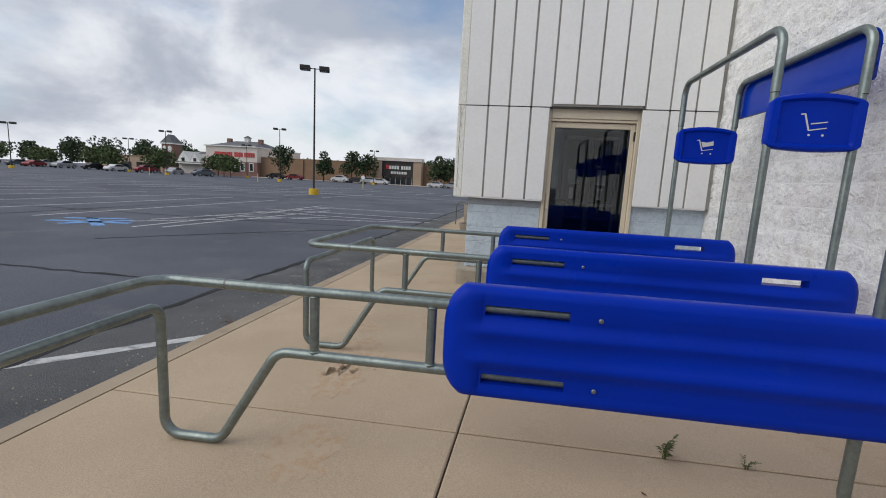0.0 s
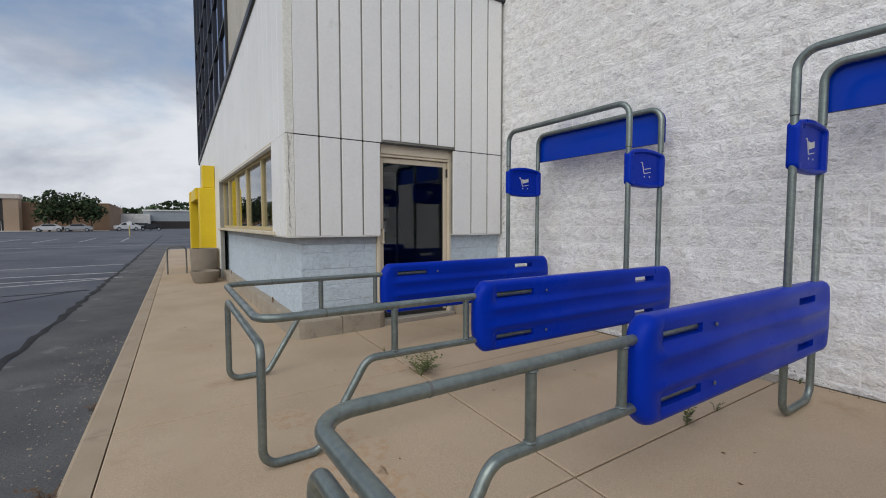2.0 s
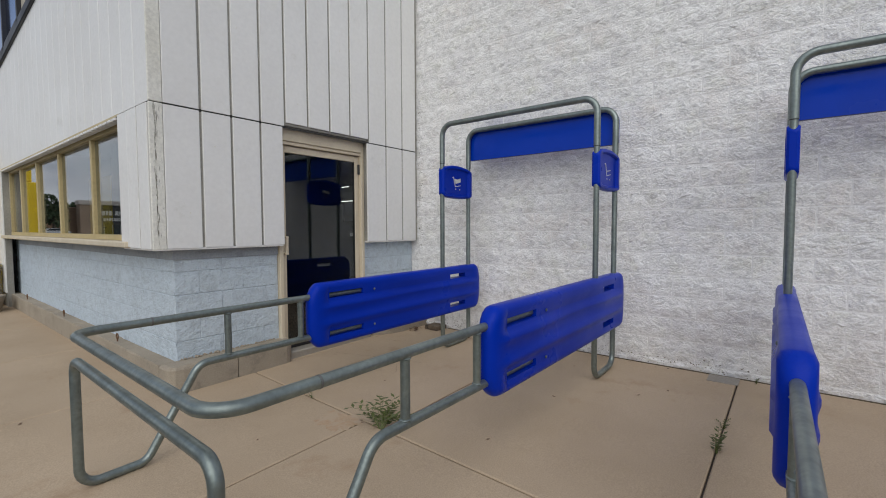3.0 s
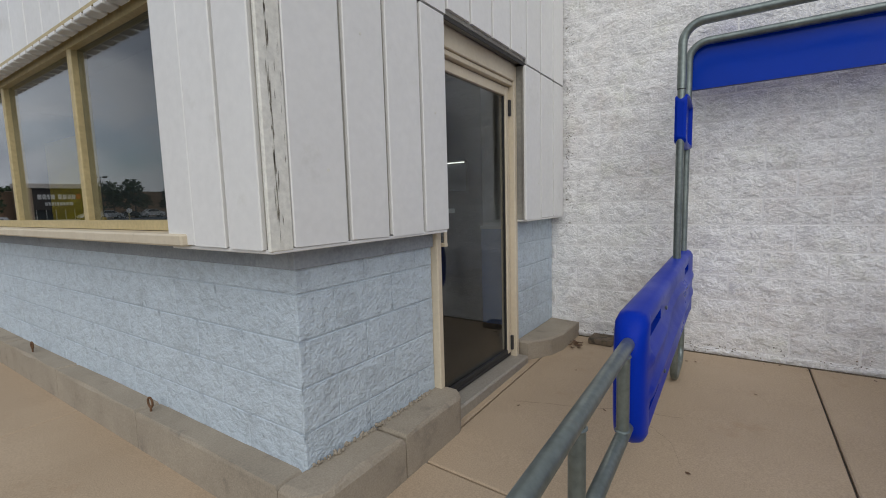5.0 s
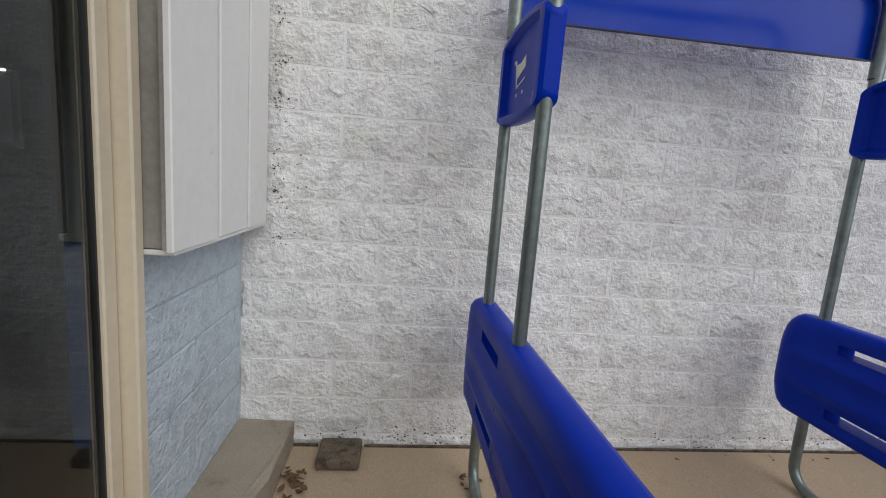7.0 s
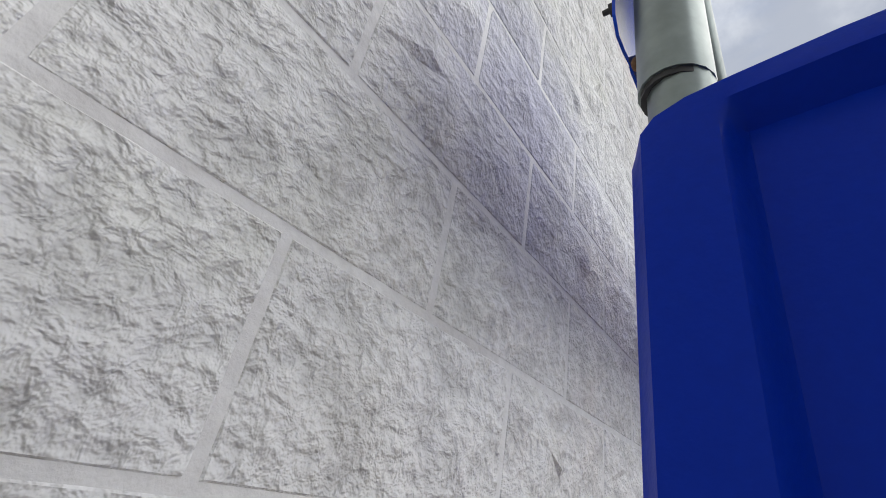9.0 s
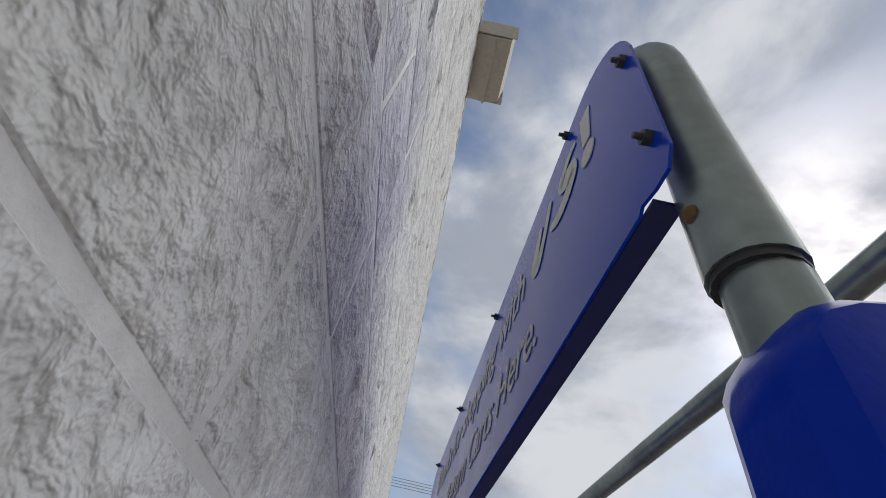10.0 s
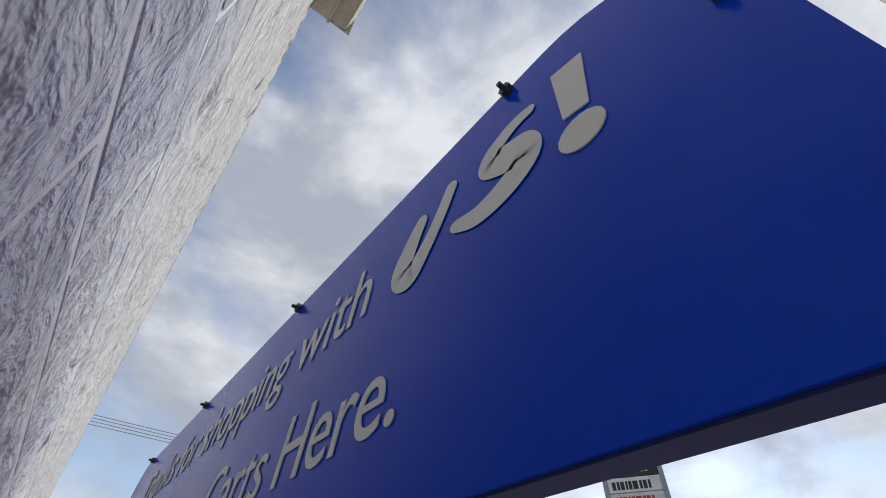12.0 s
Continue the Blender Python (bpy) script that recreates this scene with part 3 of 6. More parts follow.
# ---------------------------------------------------------------- ribbon window in the west face
window = structure(new("window_1"), "ribbon window with tan frames, looking into a dim yellow room", "window")
WY0, WY1, WZ0, WZ1, WX = 7.86, 13.9, 1.215, 2.33, 0.52
sb = bmesh.new()
box(sb, XS - 0.03, WX + 0.02, 7.70, WY1 + 0.05, ZSID + 0.002, WZ0 - 0.002, bevel=0.008)
part("window_sill", sb, M_CREAM, window, "cream sill")
sb = bmesh.new()
box(sb, XS + 0.003, WX + 0.1, WY0, WY1, WZ1, WZ1 + 0.02)
part("soffit", sb, M_WINFRAME, window)
for i in range(46):
    yy = WY0 + 0.05 + i * 0.13
    part("soffit_bead", boxed(XS - 0.004, XS + 0.07, yy, yy + 0.095, WZ1 - 0.026, WZ1 - 0.002, bevel=0.004), M_SIDING, window)
for yy in (WY0, WY1 - 0.06):
    part("window_jamb", boxed(XS + 0.101, WX + 0.05, yy, yy + 0.06, WZ0, WZ1), M_WINFRAME, window)
MULL = [7.92, 9.09, 10.48, 11.74, 12.90, 13.84]
for yy in MULL[1:-1]:
    part("mullion", boxed(WX - 0.035, WX + 0.05, yy - 0.028, yy + 0.028, WZ0, WZ1, bevel=0.006), M_WINFRAME, window)
for zz in (WZ0 + 0.002, WZ1 - 0.052):
    part("window_frame", boxed(WX - 0.04, WX + 0.045, WY0 + 0.061, WY1 - 0.061, zz, zz + 0.05), M_WINFRAME, window)
for a, b in zip(MULL, MULL[1:]):
    ob = part("pane", boxed(WX, WX + 0.008, a + 0.032, b - 0.032, WZ0 + 0.053, WZ1 - 0.053), M_GLASS, window)
    ob.visible_shadow = False
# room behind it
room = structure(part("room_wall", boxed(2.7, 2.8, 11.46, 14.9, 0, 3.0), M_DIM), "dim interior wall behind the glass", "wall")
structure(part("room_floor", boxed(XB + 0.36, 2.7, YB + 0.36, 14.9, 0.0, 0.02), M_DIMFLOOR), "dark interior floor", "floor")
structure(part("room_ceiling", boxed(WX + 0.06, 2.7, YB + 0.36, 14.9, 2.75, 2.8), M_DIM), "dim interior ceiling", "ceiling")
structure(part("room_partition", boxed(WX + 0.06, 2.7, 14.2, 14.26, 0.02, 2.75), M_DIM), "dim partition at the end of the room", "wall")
yb = thing("yellow_panel", "tall yellow partition panel behind the window", "panel", (1.5, 12.6, 0.02))
part("board", boxed(-0.02, 0.02, -0.45, 0.75, 0, 2.2, bevel=0.005), M_YELLOW, yb)

# ---------------------------------------------------------------- kerb round the base
kerb = structure(new("kerb_base"), "rough chipped concrete kerb round the foot of the building", "kerb")


def kerb_run(pts, z0, z1, seed, bev=0.02):
    """A kerb whose plan outline is pts, with a rounded, slightly chipped rim."""
    r = random.Random(seed)
    bm = bmesh.new()
    cen = sum((Vector(p) for p in pts), Vector((0, 0))) / len(pts)
    rings = []
    for z, s in ((z0, 0), (z1 - bev, 0), (z1 - bev * 0.3, bev * 0.35), (z1, bev)):
        ring = []
        for p in pts:
            d = (cen - Vector(p))
            q = Vector(p) + d.normalized() * (s + r.uniform(0, 0.006)) if s else Vector(p)
            ring.append(bm.verts.new((q.x, q.y, z + (r.uniform(-.006, .004) if s else 0))))
        rings.append(ring)
    for a, b in zip(rings, rings[1:]):
        for i in range(len(pts)):
            bm.faces.new((a[i], a[(i + 1) % len(pts)], b[(i + 1) % len(pts)], b[i]))
    bm.faces.new(rings[-1])
    bmesh.ops.recalc_face_normals(bm, faces=bm.faces[:])
    return bm


def dense(pts, step=0.09):
    out = []
    for a, b in zip(pts, pts[1:] + pts[:1]):
        a, b = Vector(a), Vector(b)
        k = max(1, round((b - a).length / step))
        out += [tuple(a.lerp(b, i / k)) for i in range(k)]
    return out


arc = [(1.50 + 0.13 * math.cos(a), 7.185 + 0.125 * math.sin(a)) for a in [radians(-80 + 18 * i) for i in range(8)]]
k1 = [(1.03, 7.062)] + arc + [(1.55, YB + 0.02), (1.03, YB + 0.02)]
part("kerb_stone", kerb_run(dense(k1), -0.1, ZKL, 1), M_KERB, kerb)
k0 = [(0.50, 7.075), (0.56, 7.062), (1.02, 7.062), (1.02, YB + 0.02), (0.45, YB + 0.02), (0.45, 7.16), (0.465, 7.11)]
part("kerb_stone", kerb_run(dense(k0), -0.1, ZKL - 0.005, 2, bev=0.03), M_KERB, kerb)
k3 = [(2.78, YB + 0.04), (2.78, 7.16), (2.98, 7.03), (3.16, 6.985), (XW, 6.985), (XW, YB + 0.04)]
part("kerb_stone", kerb_run(dense(k3), -0.1, ZK, 3, bev=0.012), M_KERB, kerb)
for i in range(6):
    a, b = YB + 0.025 + i * 1.3, YB + 0.02 + (i + 1) * 1.3
    part("kerb_stone", kerb_run(dense([(0.45, a), (XB + 0.02, a), (XB + 0.02, b), (0.45, b)], 0.2), -0.1, ZKL - 0.01, 10 + i), M_KERB, kerb)

# ---------------------------------------------------------------- glass door
door = structure(new("door_1"), "closed glass door in a cream painted metal frame", "door")
FY = 7.212
ZD0, ZD1 = 0.045, 2.345
for x0, x1 in ((DX0 + 0.004, DX0 + 0.050), (DX1 - 0.050, DX1 - 0.004)):
    part("door_frame", boxed(x0, x1, FY, FY + 0.13, 0.0, ZD1, bevel=0.006), M_CREAM, door)
part("door_head", boxed(DX0 + 0.051, DX1 - 0.051, FY - 0.004, FY + 0.13, 2.225, ZD1, bevel=0.005), M_CREAM, door)
part("header", boxed(DX0 + 0.004, DX1 - 0.004, YS + 0.102, FY + 0.12, ZD1 + 0.002, 2.62), M_CREAM, door)
part("jamb_filler", boxed(DX1 - 0.003, DX1 + 0.10, YS + 0.102, FY + 0.12, ZSID + 0.062, 2.62), M_CREAM, door)
part("jamb_filler", boxed(DX0 - 0.10, DX0 + 0.003, YS + 0.102, FY + 0.12, ZSID + 0.062, 2.62), M_CREAM, door)
part("reveal", boxed(DX0 - 0.012, DX0 + 0.003, YS + 0.018, FY - 0.002, ZSID, ZBRK), M_SIDING, door)
part("door_stop", boxed(DX0 + 0.051, DX1 - 0.051, FY + 0.012, FY + 0.10, 2.19, 2.223, bevel=0.004), M_CREAM, door)
LY = FY + 0.045
leaf = part("door_leaf", boxed(DX0 + 0.054, DX0 + 0.110, LY, LY + 0.05, ZD0 + 0.03, 2.185, bevel=0.005), M_CREAM, door)
part("stile", boxed(DX1 - 0.110, DX1 - 0.054, LY, LY + 0.05, ZD0 + 0.03, 2.185, bevel=0.005), M_CREAM, leaf)
part("rail", boxed(DX0 + 0.112, DX1 - 0.112, LY + 0.002, LY + 0.048, 2.115, 2.183, bevel=0.004), M_CREAM, leaf)
part("rail", boxed(DX0 + 0.112, DX1 - 0.112, LY + 0.002, LY + 0.048, ZD0 + 0.032, ZD0 + 0.065, bevel=0.004), M_BLACK, leaf)
gl = part("pane", boxed(DX0 + 0.111, DX1 - 0.111, LY + 0.02, LY + 0.027, ZD0 + 0.066, 2.114), M_GLASS, leaf)
gl.visible_shadow = False
part("gasket", boxed(DX0 + 0.1105, DX0 + 0.118, LY + 0.012, LY + 0.036, ZD0 + 0.066, 2.114), M_BLACK, leaf)
part("gasket", boxed(DX1 - 0.118, DX1 - 0.1105, LY + 0.012, LY + 0.036, ZD0 + 0.066, 2.114), M_BLACK, leaf)
part("door_sweep", boxed(DX0 + 0.054, DX1 - 0.054, LY + 0.004, LY + 0.05, ZD0 + 0.004, ZD0 + 0.029, bevel=0.003), M_BLACK, leaf)
part("threshold", boxed(DX0 - 0.02, DX1 + 0.02, FY - 0.075, FY + 0.13, -0.05, ZD0, bevel=0.012), M_THRESH, door, "worn pale threshold")
hb = boxed(DX0 + 0.070, DX0 + 0.098, LY - 0.058, LY - 0.046, 1.055, 1.240, bevel=0.004)
for z in (1.05, 1.22):
    box(hb, DX0 + 0.068, DX0 + 0.100, LY - 0.060, LY + 0.002, z, z + 0.022, bevel=0.004)
part("pull_handle", hb, M_CREAM, leaf, "cream painted pull handle")
for z in (0.16, 2.03):
    part("hinge", boxed(DX1 - 0.070, DX1 - 0.036, LY - 0.02, LY + 0.004, z - 0.06, z + 0.06, bevel=0.004), M_BLACK, door, "black hinge")

# dim vestibule behind the door
vx0, vx1, vy0, vy1 = 1.35, 3.55, YB + 0.14, 9.4
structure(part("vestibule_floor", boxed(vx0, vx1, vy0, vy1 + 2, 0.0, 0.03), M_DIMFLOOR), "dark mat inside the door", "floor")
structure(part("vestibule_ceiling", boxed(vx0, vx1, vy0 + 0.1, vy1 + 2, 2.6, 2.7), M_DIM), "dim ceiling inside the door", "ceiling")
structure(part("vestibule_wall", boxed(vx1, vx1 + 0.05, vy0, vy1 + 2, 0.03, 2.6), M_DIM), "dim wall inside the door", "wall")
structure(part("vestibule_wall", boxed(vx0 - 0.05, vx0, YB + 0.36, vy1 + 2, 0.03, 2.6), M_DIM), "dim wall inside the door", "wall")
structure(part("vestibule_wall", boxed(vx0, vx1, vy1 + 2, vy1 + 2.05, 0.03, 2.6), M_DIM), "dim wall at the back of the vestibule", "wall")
inner = structure(new("door_2"), "dark inner double door with paper notices", "door")
for x in (2.03, 2.46, 2.50, 2.93):
    part("stile", boxed(x - 0.02, x + 0.02, vy1 - 0.03, vy1 + 0.03, 0.03, 2.2, bevel=0.004), M_PIPEDARK, inner)
for z in (0.05, 1.05, 2.2):
    part("rail", boxed(2.05, 2.91, vy1 - 0.025, vy1 + 0.025, z, z + 0.06, bevel=0.004), M_PIPEDARK, inner)
for x in (2.12, 2.60):
    part("notice", boxed(x, x + 0.16, vy1 - 0.034, vy1 - 0.031, 1.42, 1.68), M_INWHITE, inner, "white paper notice")
    part("notice", boxed(x + 0.04, x + 0.11, vy1 - 0.034, vy1 - 0.031, 1.16, 1.36), M_INWHITE, inner, "white paper notice")
pil = thing("wall_panel", "white wall panel with a blue lower half inside the door", "panel", (vx1 - 0.002, 7.84, 0.03))
part("upper", boxed(-0.03, 0.0, -0.125, 0.125, 1.03, 2.5), M_INWHITE, pil)
part("lower", boxed(-0.04, 0.0, -0.14, 0.14, 0, 1.0), M_INBLUE, pil, "blue lower half")
part("ledge", boxed(-0.06, 0.0, -0.14, 0.14, 1.0005, 1.0295), M_INWHITE, pil)
# pale panel added in place of a lit opening in the inner wall
wb_ = thing("notice_board", "pale framed panel standing in for an opening in the inner wall, under a lit tube lamp", "notice board", (vx1 - 0.002, 8.40, 1.585))
part("board", boxed(-0.012, 0.0, -0.24, 0.22, -0.15, 0.13), M_BOARD, wb_)
for y in (-0.245, 0.225):
    part("frame", boxed(-0.02, 0.0, y - 0.012, y + 0.012, -0.17, 0.15, bevel=0.002), M_PIPEDARK, wb_)
nt = thing("notice", "small pale notice fixed to the inner wall", "notice", (vx1 - 0.002, 8.40, 1.22))
part("sheet", boxed(-0.003, 0.0, -0.075, 0.075, -0.025, 0.025), M_INWHITE, nt)
for ly, lz, ln in ((8.41, 1.74, 0.46), (8.545, 1.96, 0.16)):
    tl = thing("tube_lamp", "slim lit tube lamp on the inner wall", "lamp", (vx1 - 0.002, ly, lz), group="tube lamps inside")
    part("housing", boxed(-0.03, 0.0, -ln / 2 - 0.01, ln / 2 + 0.01, 0.0, 0.02, bevel=0.003), M_PIPEDARK, tl)
    part("tube", tubed([(-0.022, -ln / 2, -0.006), (-0.022, ln / 2, -0.006)], 0.0055, n=8), M_TUBE, tl, "lit tube")
ch = thing("office_chair", "black office chair standing in the dim vestibule", "chair", (1.85, 8.55, 0.03))
part("seat", boxed(-0.22, 0.22, -0.22, 0.22, 0.44, 0.52, bevel=0.03, segs=3), M_BLACK, ch)
part("backrest", boxed(-0.21, 0.21, 0.18, 0.25, 0.62, 1.12, bevel=0.04, segs=3), M_BLACK, ch)
part("back_post", tubed(fillet([(0, 0.05, 0.42), (0, 0.28, 0.42), (0, 0.28, 0.8)], 0.05), 0.02, n=8), M_BLACK, ch)
part("column", tubed([(0, 0, 0.1), (0, 0, 0.44)], 0.03, n=12), M_BLACK, ch)
for i in range(5):
    a = radians(72 * i)
    part("leg", tubed([(0, 0, 0.11), (0.28 * math.cos(a), 0.28 * math.sin(a), 0.06), (0.28 * math.cos(a), 0.28 * math.sin(a), 0.0)], [0.022, 0.016, 0.02], n=8), M_BLACK, ch)


# ---------------------------------------------------------------- cart corrals
RP = 0.0245
WIDE = 1.675                 # from rail to rail
XO = -0.50                   # outer post, from the inner one
ZT, ZL = 0.785, 0.470        # top and lower rail


def bumper_mesh():
    """A long moulded guard that wraps both rails: rounded ends, two ribs, hand holes through it. Runs along x, both faces alike."""
    x0, x1, z0, z1, t = -2.245, 0.185, 0.375, 0.890, 0.062
    bm = bmesh.new()
    cz = (z0 + z1) / 2
    holes = [(-2.065, -1.70, ZT), (-2.065, -1.70, ZL), (-0.42, -0.13, ZT), (-0.42, -0.13, ZL)]
    xs = sorted({x0, x0 + 0.02, x0 + 0.055, x0 + 0.10, x0 + 0.16, -1.2, -0.8, x1 - 0.16, x1 - 0.10, x1 - 0.055, x1 - 0.02, x1}
                | {v for h in holes for v in (h[0] - 0.012, h[0], h[1], h[1] + 0.012)})
    hh = 0.024
    zs = sorted({z0, z0 + 0.012, z0 + 0.04, ZL - hh - 0.012, ZL - hh, ZL + hh, ZL + hh + 0.012, 0.535, 0.553, 0.575, 0.593,
                 0.665, 0.683, 0.705, 0.723, ZT - hh - 0.012, ZT - hh, ZT + hh, ZT + hh + 0.012, z1 - 0.04, z1 - 0.012, z1})

    def face_y(x, z):
        e = min(z - z0, z1 - z)
        y = t * (0.45 if e < 0.006 else 0.8 if e < 0.02 else 1.0)
        ex = min(x - x0, x1 - x)
        y *= 0.35 if ex < 0.006 else 0.75 if ex < 0.03 else 0.95 if ex < 0.07 else 1.0
        if x0 + 0.12 < x < x1 - 0.12:
            for a in (0.535, 0.665):
                if a + 0.01 < z < a + 0.05:
                    y += 0.013
            if -1.55 < x < -0.45 and 0.60 < z < 0.80:
                y -= 0.028
            if 0.60 < z < 0.66 or z < 0.53 and z > 0.40 or 0.73 < z < 0.86:
                y -= 0.006
        for h in holes:
            if h[0] - 0.02 < x < h[1] + 0.02 and abs(z - h[2]) < hh + 0.02:
                y -= 0.010
        return y

    def end_x(x, z):
        """The ends bulge: corners are drawn in."""
        d = abs(z - cz) / (z1 - cz)
        pull = 0.085 * d ** 4
        f = min(1, max(0, 1 - (x - x0) / 0.14))
        g = min(1, max(0, 1 - (x1 - x) / 0.14))
        return x + pull * f - pull * g

    grid = {}
    for s in (-1, 1):
        for i, x in enumerate(xs):
            for k, z in enumerate(zs):
                grid[s, i, k] = bm.verts.new((end_x(x, z), s * face_y(x, z), z))
    hole = set()
    for i in range(len(xs) - 1):
        for k in range(len(zs) - 1):
            cx, cz_ = (xs[i] + xs[i + 1]) / 2, (zs[k] + zs[k + 1]) / 2
            if any(h[0] < cx < h[1] and abs(cz_ - h[2]) < hh for h in holes):
                hole.add((i, k))
    for s in (-1, 1):
        for i in range(len(xs) - 1):
            for k in range(len(zs) - 1):
                if (i, k) not in hole:
                    q = [grid[s, i, k], grid[s, i + 1, k], grid[s, i + 1, k + 1], grid[s, i, k + 1]]
                    bm.faces.new(q if s < 0 else q[::-1])
    for (i, k) in hole:
        for (di, dk, a, b) in ((-1, 0, (i, k), (i, k + 1)), (1, 0, (i + 1, k), (i + 1, k + 1)), (0, -1, (i, k), (i + 1, k)), (0, 1, (i, k + 1), (i + 1, k + 1))):
            if (i + di, k + dk) not in hole:
                bm.faces.new((grid[-1, *a], grid[-1, *b], grid[1, *b], grid[1, *a]))
    nI, nK = len(xs) - 1, len(zs) - 1
    for i in range(nI):
        for k in (0, nK):
            bm.faces.new((grid[-1, i, k], grid[-1, i + 1, k], grid[1, i + 1, k], grid[1, i, k]))
    for k in range(nK):
        for i in (0, nI):
            bm.faces.new((grid[-1, i, k], grid[-1, i, k + 1], grid[1, i, k + 1], grid[1, i, k]))
    bmesh.ops.recalc_face_normals(bm, faces=bm.faces[:])
    return bm


def plaque_mesh():
    """A dished plate with a raised rim and bowed top and bottom; it wraps both posts. In the plane y = 0."""
    x0, x1, za, zb, bow = XO - 0.027, 0.033, 1.668, 1.975, 0.042
    bm = bmesh.new()
    us = [0, 0.006, 0.018, 0.035, 0.07, 0.10, 0.108, 0.117, 0.125, 0.22, 0.35, 0.5, 0.65, 0.78, 0.875, 0.883, 0.892, 0.90, 0.93, 0.965, 0.982, 0.994, 1]
    vs = [0, 0.015, 0.04, 0.09, 0.13, 0.18, 0.30, 0.5, 0.70, 0.82, 0.87, 0.91, 0.96, 0.985, 1]
    grid = {}
    for s in (-1, 1):
        for i, u in enumerate(us):
            for k, v in enumerate(vs):
                b = bow * max(0, 1 - (2 * u - 1) ** 2)
                z = za - b * 0.5 * (1 - v) + (zb - za) * v + b * v
                eu, ev = min(u, 1 - u), min(v, 1 - v)
                z += (0.5 - v) * 2 * 0.030 * max(0.0, 1 - eu / 0.06) ** 2
                rise = lambda a, lo, hi: min(1.0, max(0.0, (a - lo) / (hi - lo)))
                dish = rise(eu, 0.10, 0.125) * rise(ev, 0.09, 0.13)
                t = 0.036 - 0.024 * dish * dish * (3 - 2 * dish)
                t *= math.sqrt(max(0.30, 1 - (1 - rise(eu, 0, 0.025)) ** 2)) * math.sqrt(max(0.12, 1 - (1 - rise(ev, 0, 0.04)) ** 2))
                grid[s, i, k] = bm.verts.new((x0 + (x1 - x0) * u, s * t, z))
    for s in (-1, 1):
        for i in range(len(us) - 1):
            for k in range(len(vs) - 1):
                q = [grid[s, i, k], grid[s, i + 1, k], grid[s, i + 1, k + 1], grid[s, i, k + 1]]
                bm.faces.new(q if s < 0 else q[::-1])
    nI, nK = len(us) - 1, len(vs) - 1
    for i in range(nI):
        for k in (0, nK):
            bm.faces.new((grid[-1, i, k], grid[-1, i + 1, k], grid[1, i + 1, k], grid[1, i, k]))
    for k in range(nK):
        for i in (0, nI):
            bm.faces.new((grid[-1, i, k], grid[-1, i, k + 1], grid[1, i, k + 1], grid[1, i, k]))
    bmesh.ops.recalc_face_normals(bm, faces=bm.faces[:])
    return bm


def flat(bm, pts, y, t):
    """A thin raised plate with the outline pts (x, z), its face at y, its thickness t towards y = 0."""
    a = [bm.verts.new((px, y, pz)) for px, pz in pts]
    b = [bm.verts.new((px, y + t, pz)) for px, pz in pts]
    bm.faces.new(a)
    for i in range(len(pts)):
        bm.faces.new((a[i], b[i], b[(i + 1) % len(pts)], a[(i + 1) % len(pts)]))


def cart_mesh(side, worn=False):
    """A simple raised pictogram of a shopping cart; side -1 or 1 names the face it is on. A worn one has lost its basket."""
    bm = bmesh.new()
    mid = -0.203 if side > 0 else -0.255
    f = lambda pts: flat(bm, [(mid - side * (px - 0.5) * 0.165, 1.761 + pz * 0.129) for px, pz in pts], side * 0.0145, -side * 0.003)
    f([(0.02, 0.97), (0.17, 1.0), (0.20, 0.95), (0.385, 0.20), (0.99, 0.33), (0.99, 0.285), (0.365, 0.145), (0.335, 0.165), (0.14, 0.93), (0.03, 0.91)])
    f([(0.42, 0.52), (0.99, 0.62), (0.99, 0.57), (0.42, 0.46)] if worn else [(0.27, 0.84), (0.39, 0.42), (0.99, 0.60), (0.97, 0.92), (0.60, 0.80)])
    for cx in (0.40, 0.88):
        f([(cx + 0.046 * math.cos(a), -0.05 + 0.056 * math.sin(a)) for a in [radians(45 * i) for i in range(8)]])
    bmesh.ops.recalc_face_normals(bm, faces=bm.faces[:])
    return bm


def brush(bm, pts, x):
    """A brush letter in the plane x: a smooth stroke through (y, z, half width), rounded at its ends."""
    rows = []
    for i in range(len(pts) - 1):
        a, b, c, d = (Vector(pts[max(0, min(len(pts) - 1, k))]) for k in (i - 1, i, i + 1, i + 2))
        for k in range(8):
            u = k / 8
            rows.append(0.5 * (2 * b + (c - a) * u + (2 * a - 5 * b + 4 * c - d) * u * u + (3 * b - a - 3 * c + d) * u ** 3))
    rows.append(Vector(pts[-1]))
    prev = None
    for i, p in enumerate(rows):
        t = (rows[min(i + 1, len(rows) - 1)] - rows[max(i - 1, 0)]).to_2d().normalized()
        n, e = Vector((-t.y, t.x)), min(i, len(rows) - 1 - i)
        w = p.z * (0.35, 0.8, 1)[min(e, 2)]
        cur = [bm.verts.new((x, p.x + s * n.x * w, p.y + s * n.y * w)) for s in (-1, 1)]
        if prev:
            bm.faces.new((prev[0], prev[1], cur[1], cur[0]))
        prev = cur
    bmesh.ops.recalc_face_normals(bm, faces=bm.faces[:])
    return bm


def lettering(body, size, bold=0.0, shear=0.22, space=1.0):
    """A text as a flat mesh in the plane x, y with its end of the line at the origin."""
    cu = bpy.data.curves.new("lettering", "FONT")
    cu.body, cu.size, cu.offset, cu.shear, cu.space_character, cu.align_x, cu.extrude = body, size, bold, shear, space, "RIGHT", 0.0006
    ob = bpy.data.objects.new("lettering", cu)
    me = bpy.data.meshes.new_from_object(ob)
    bpy.data.objects.remove(ob)
    return me


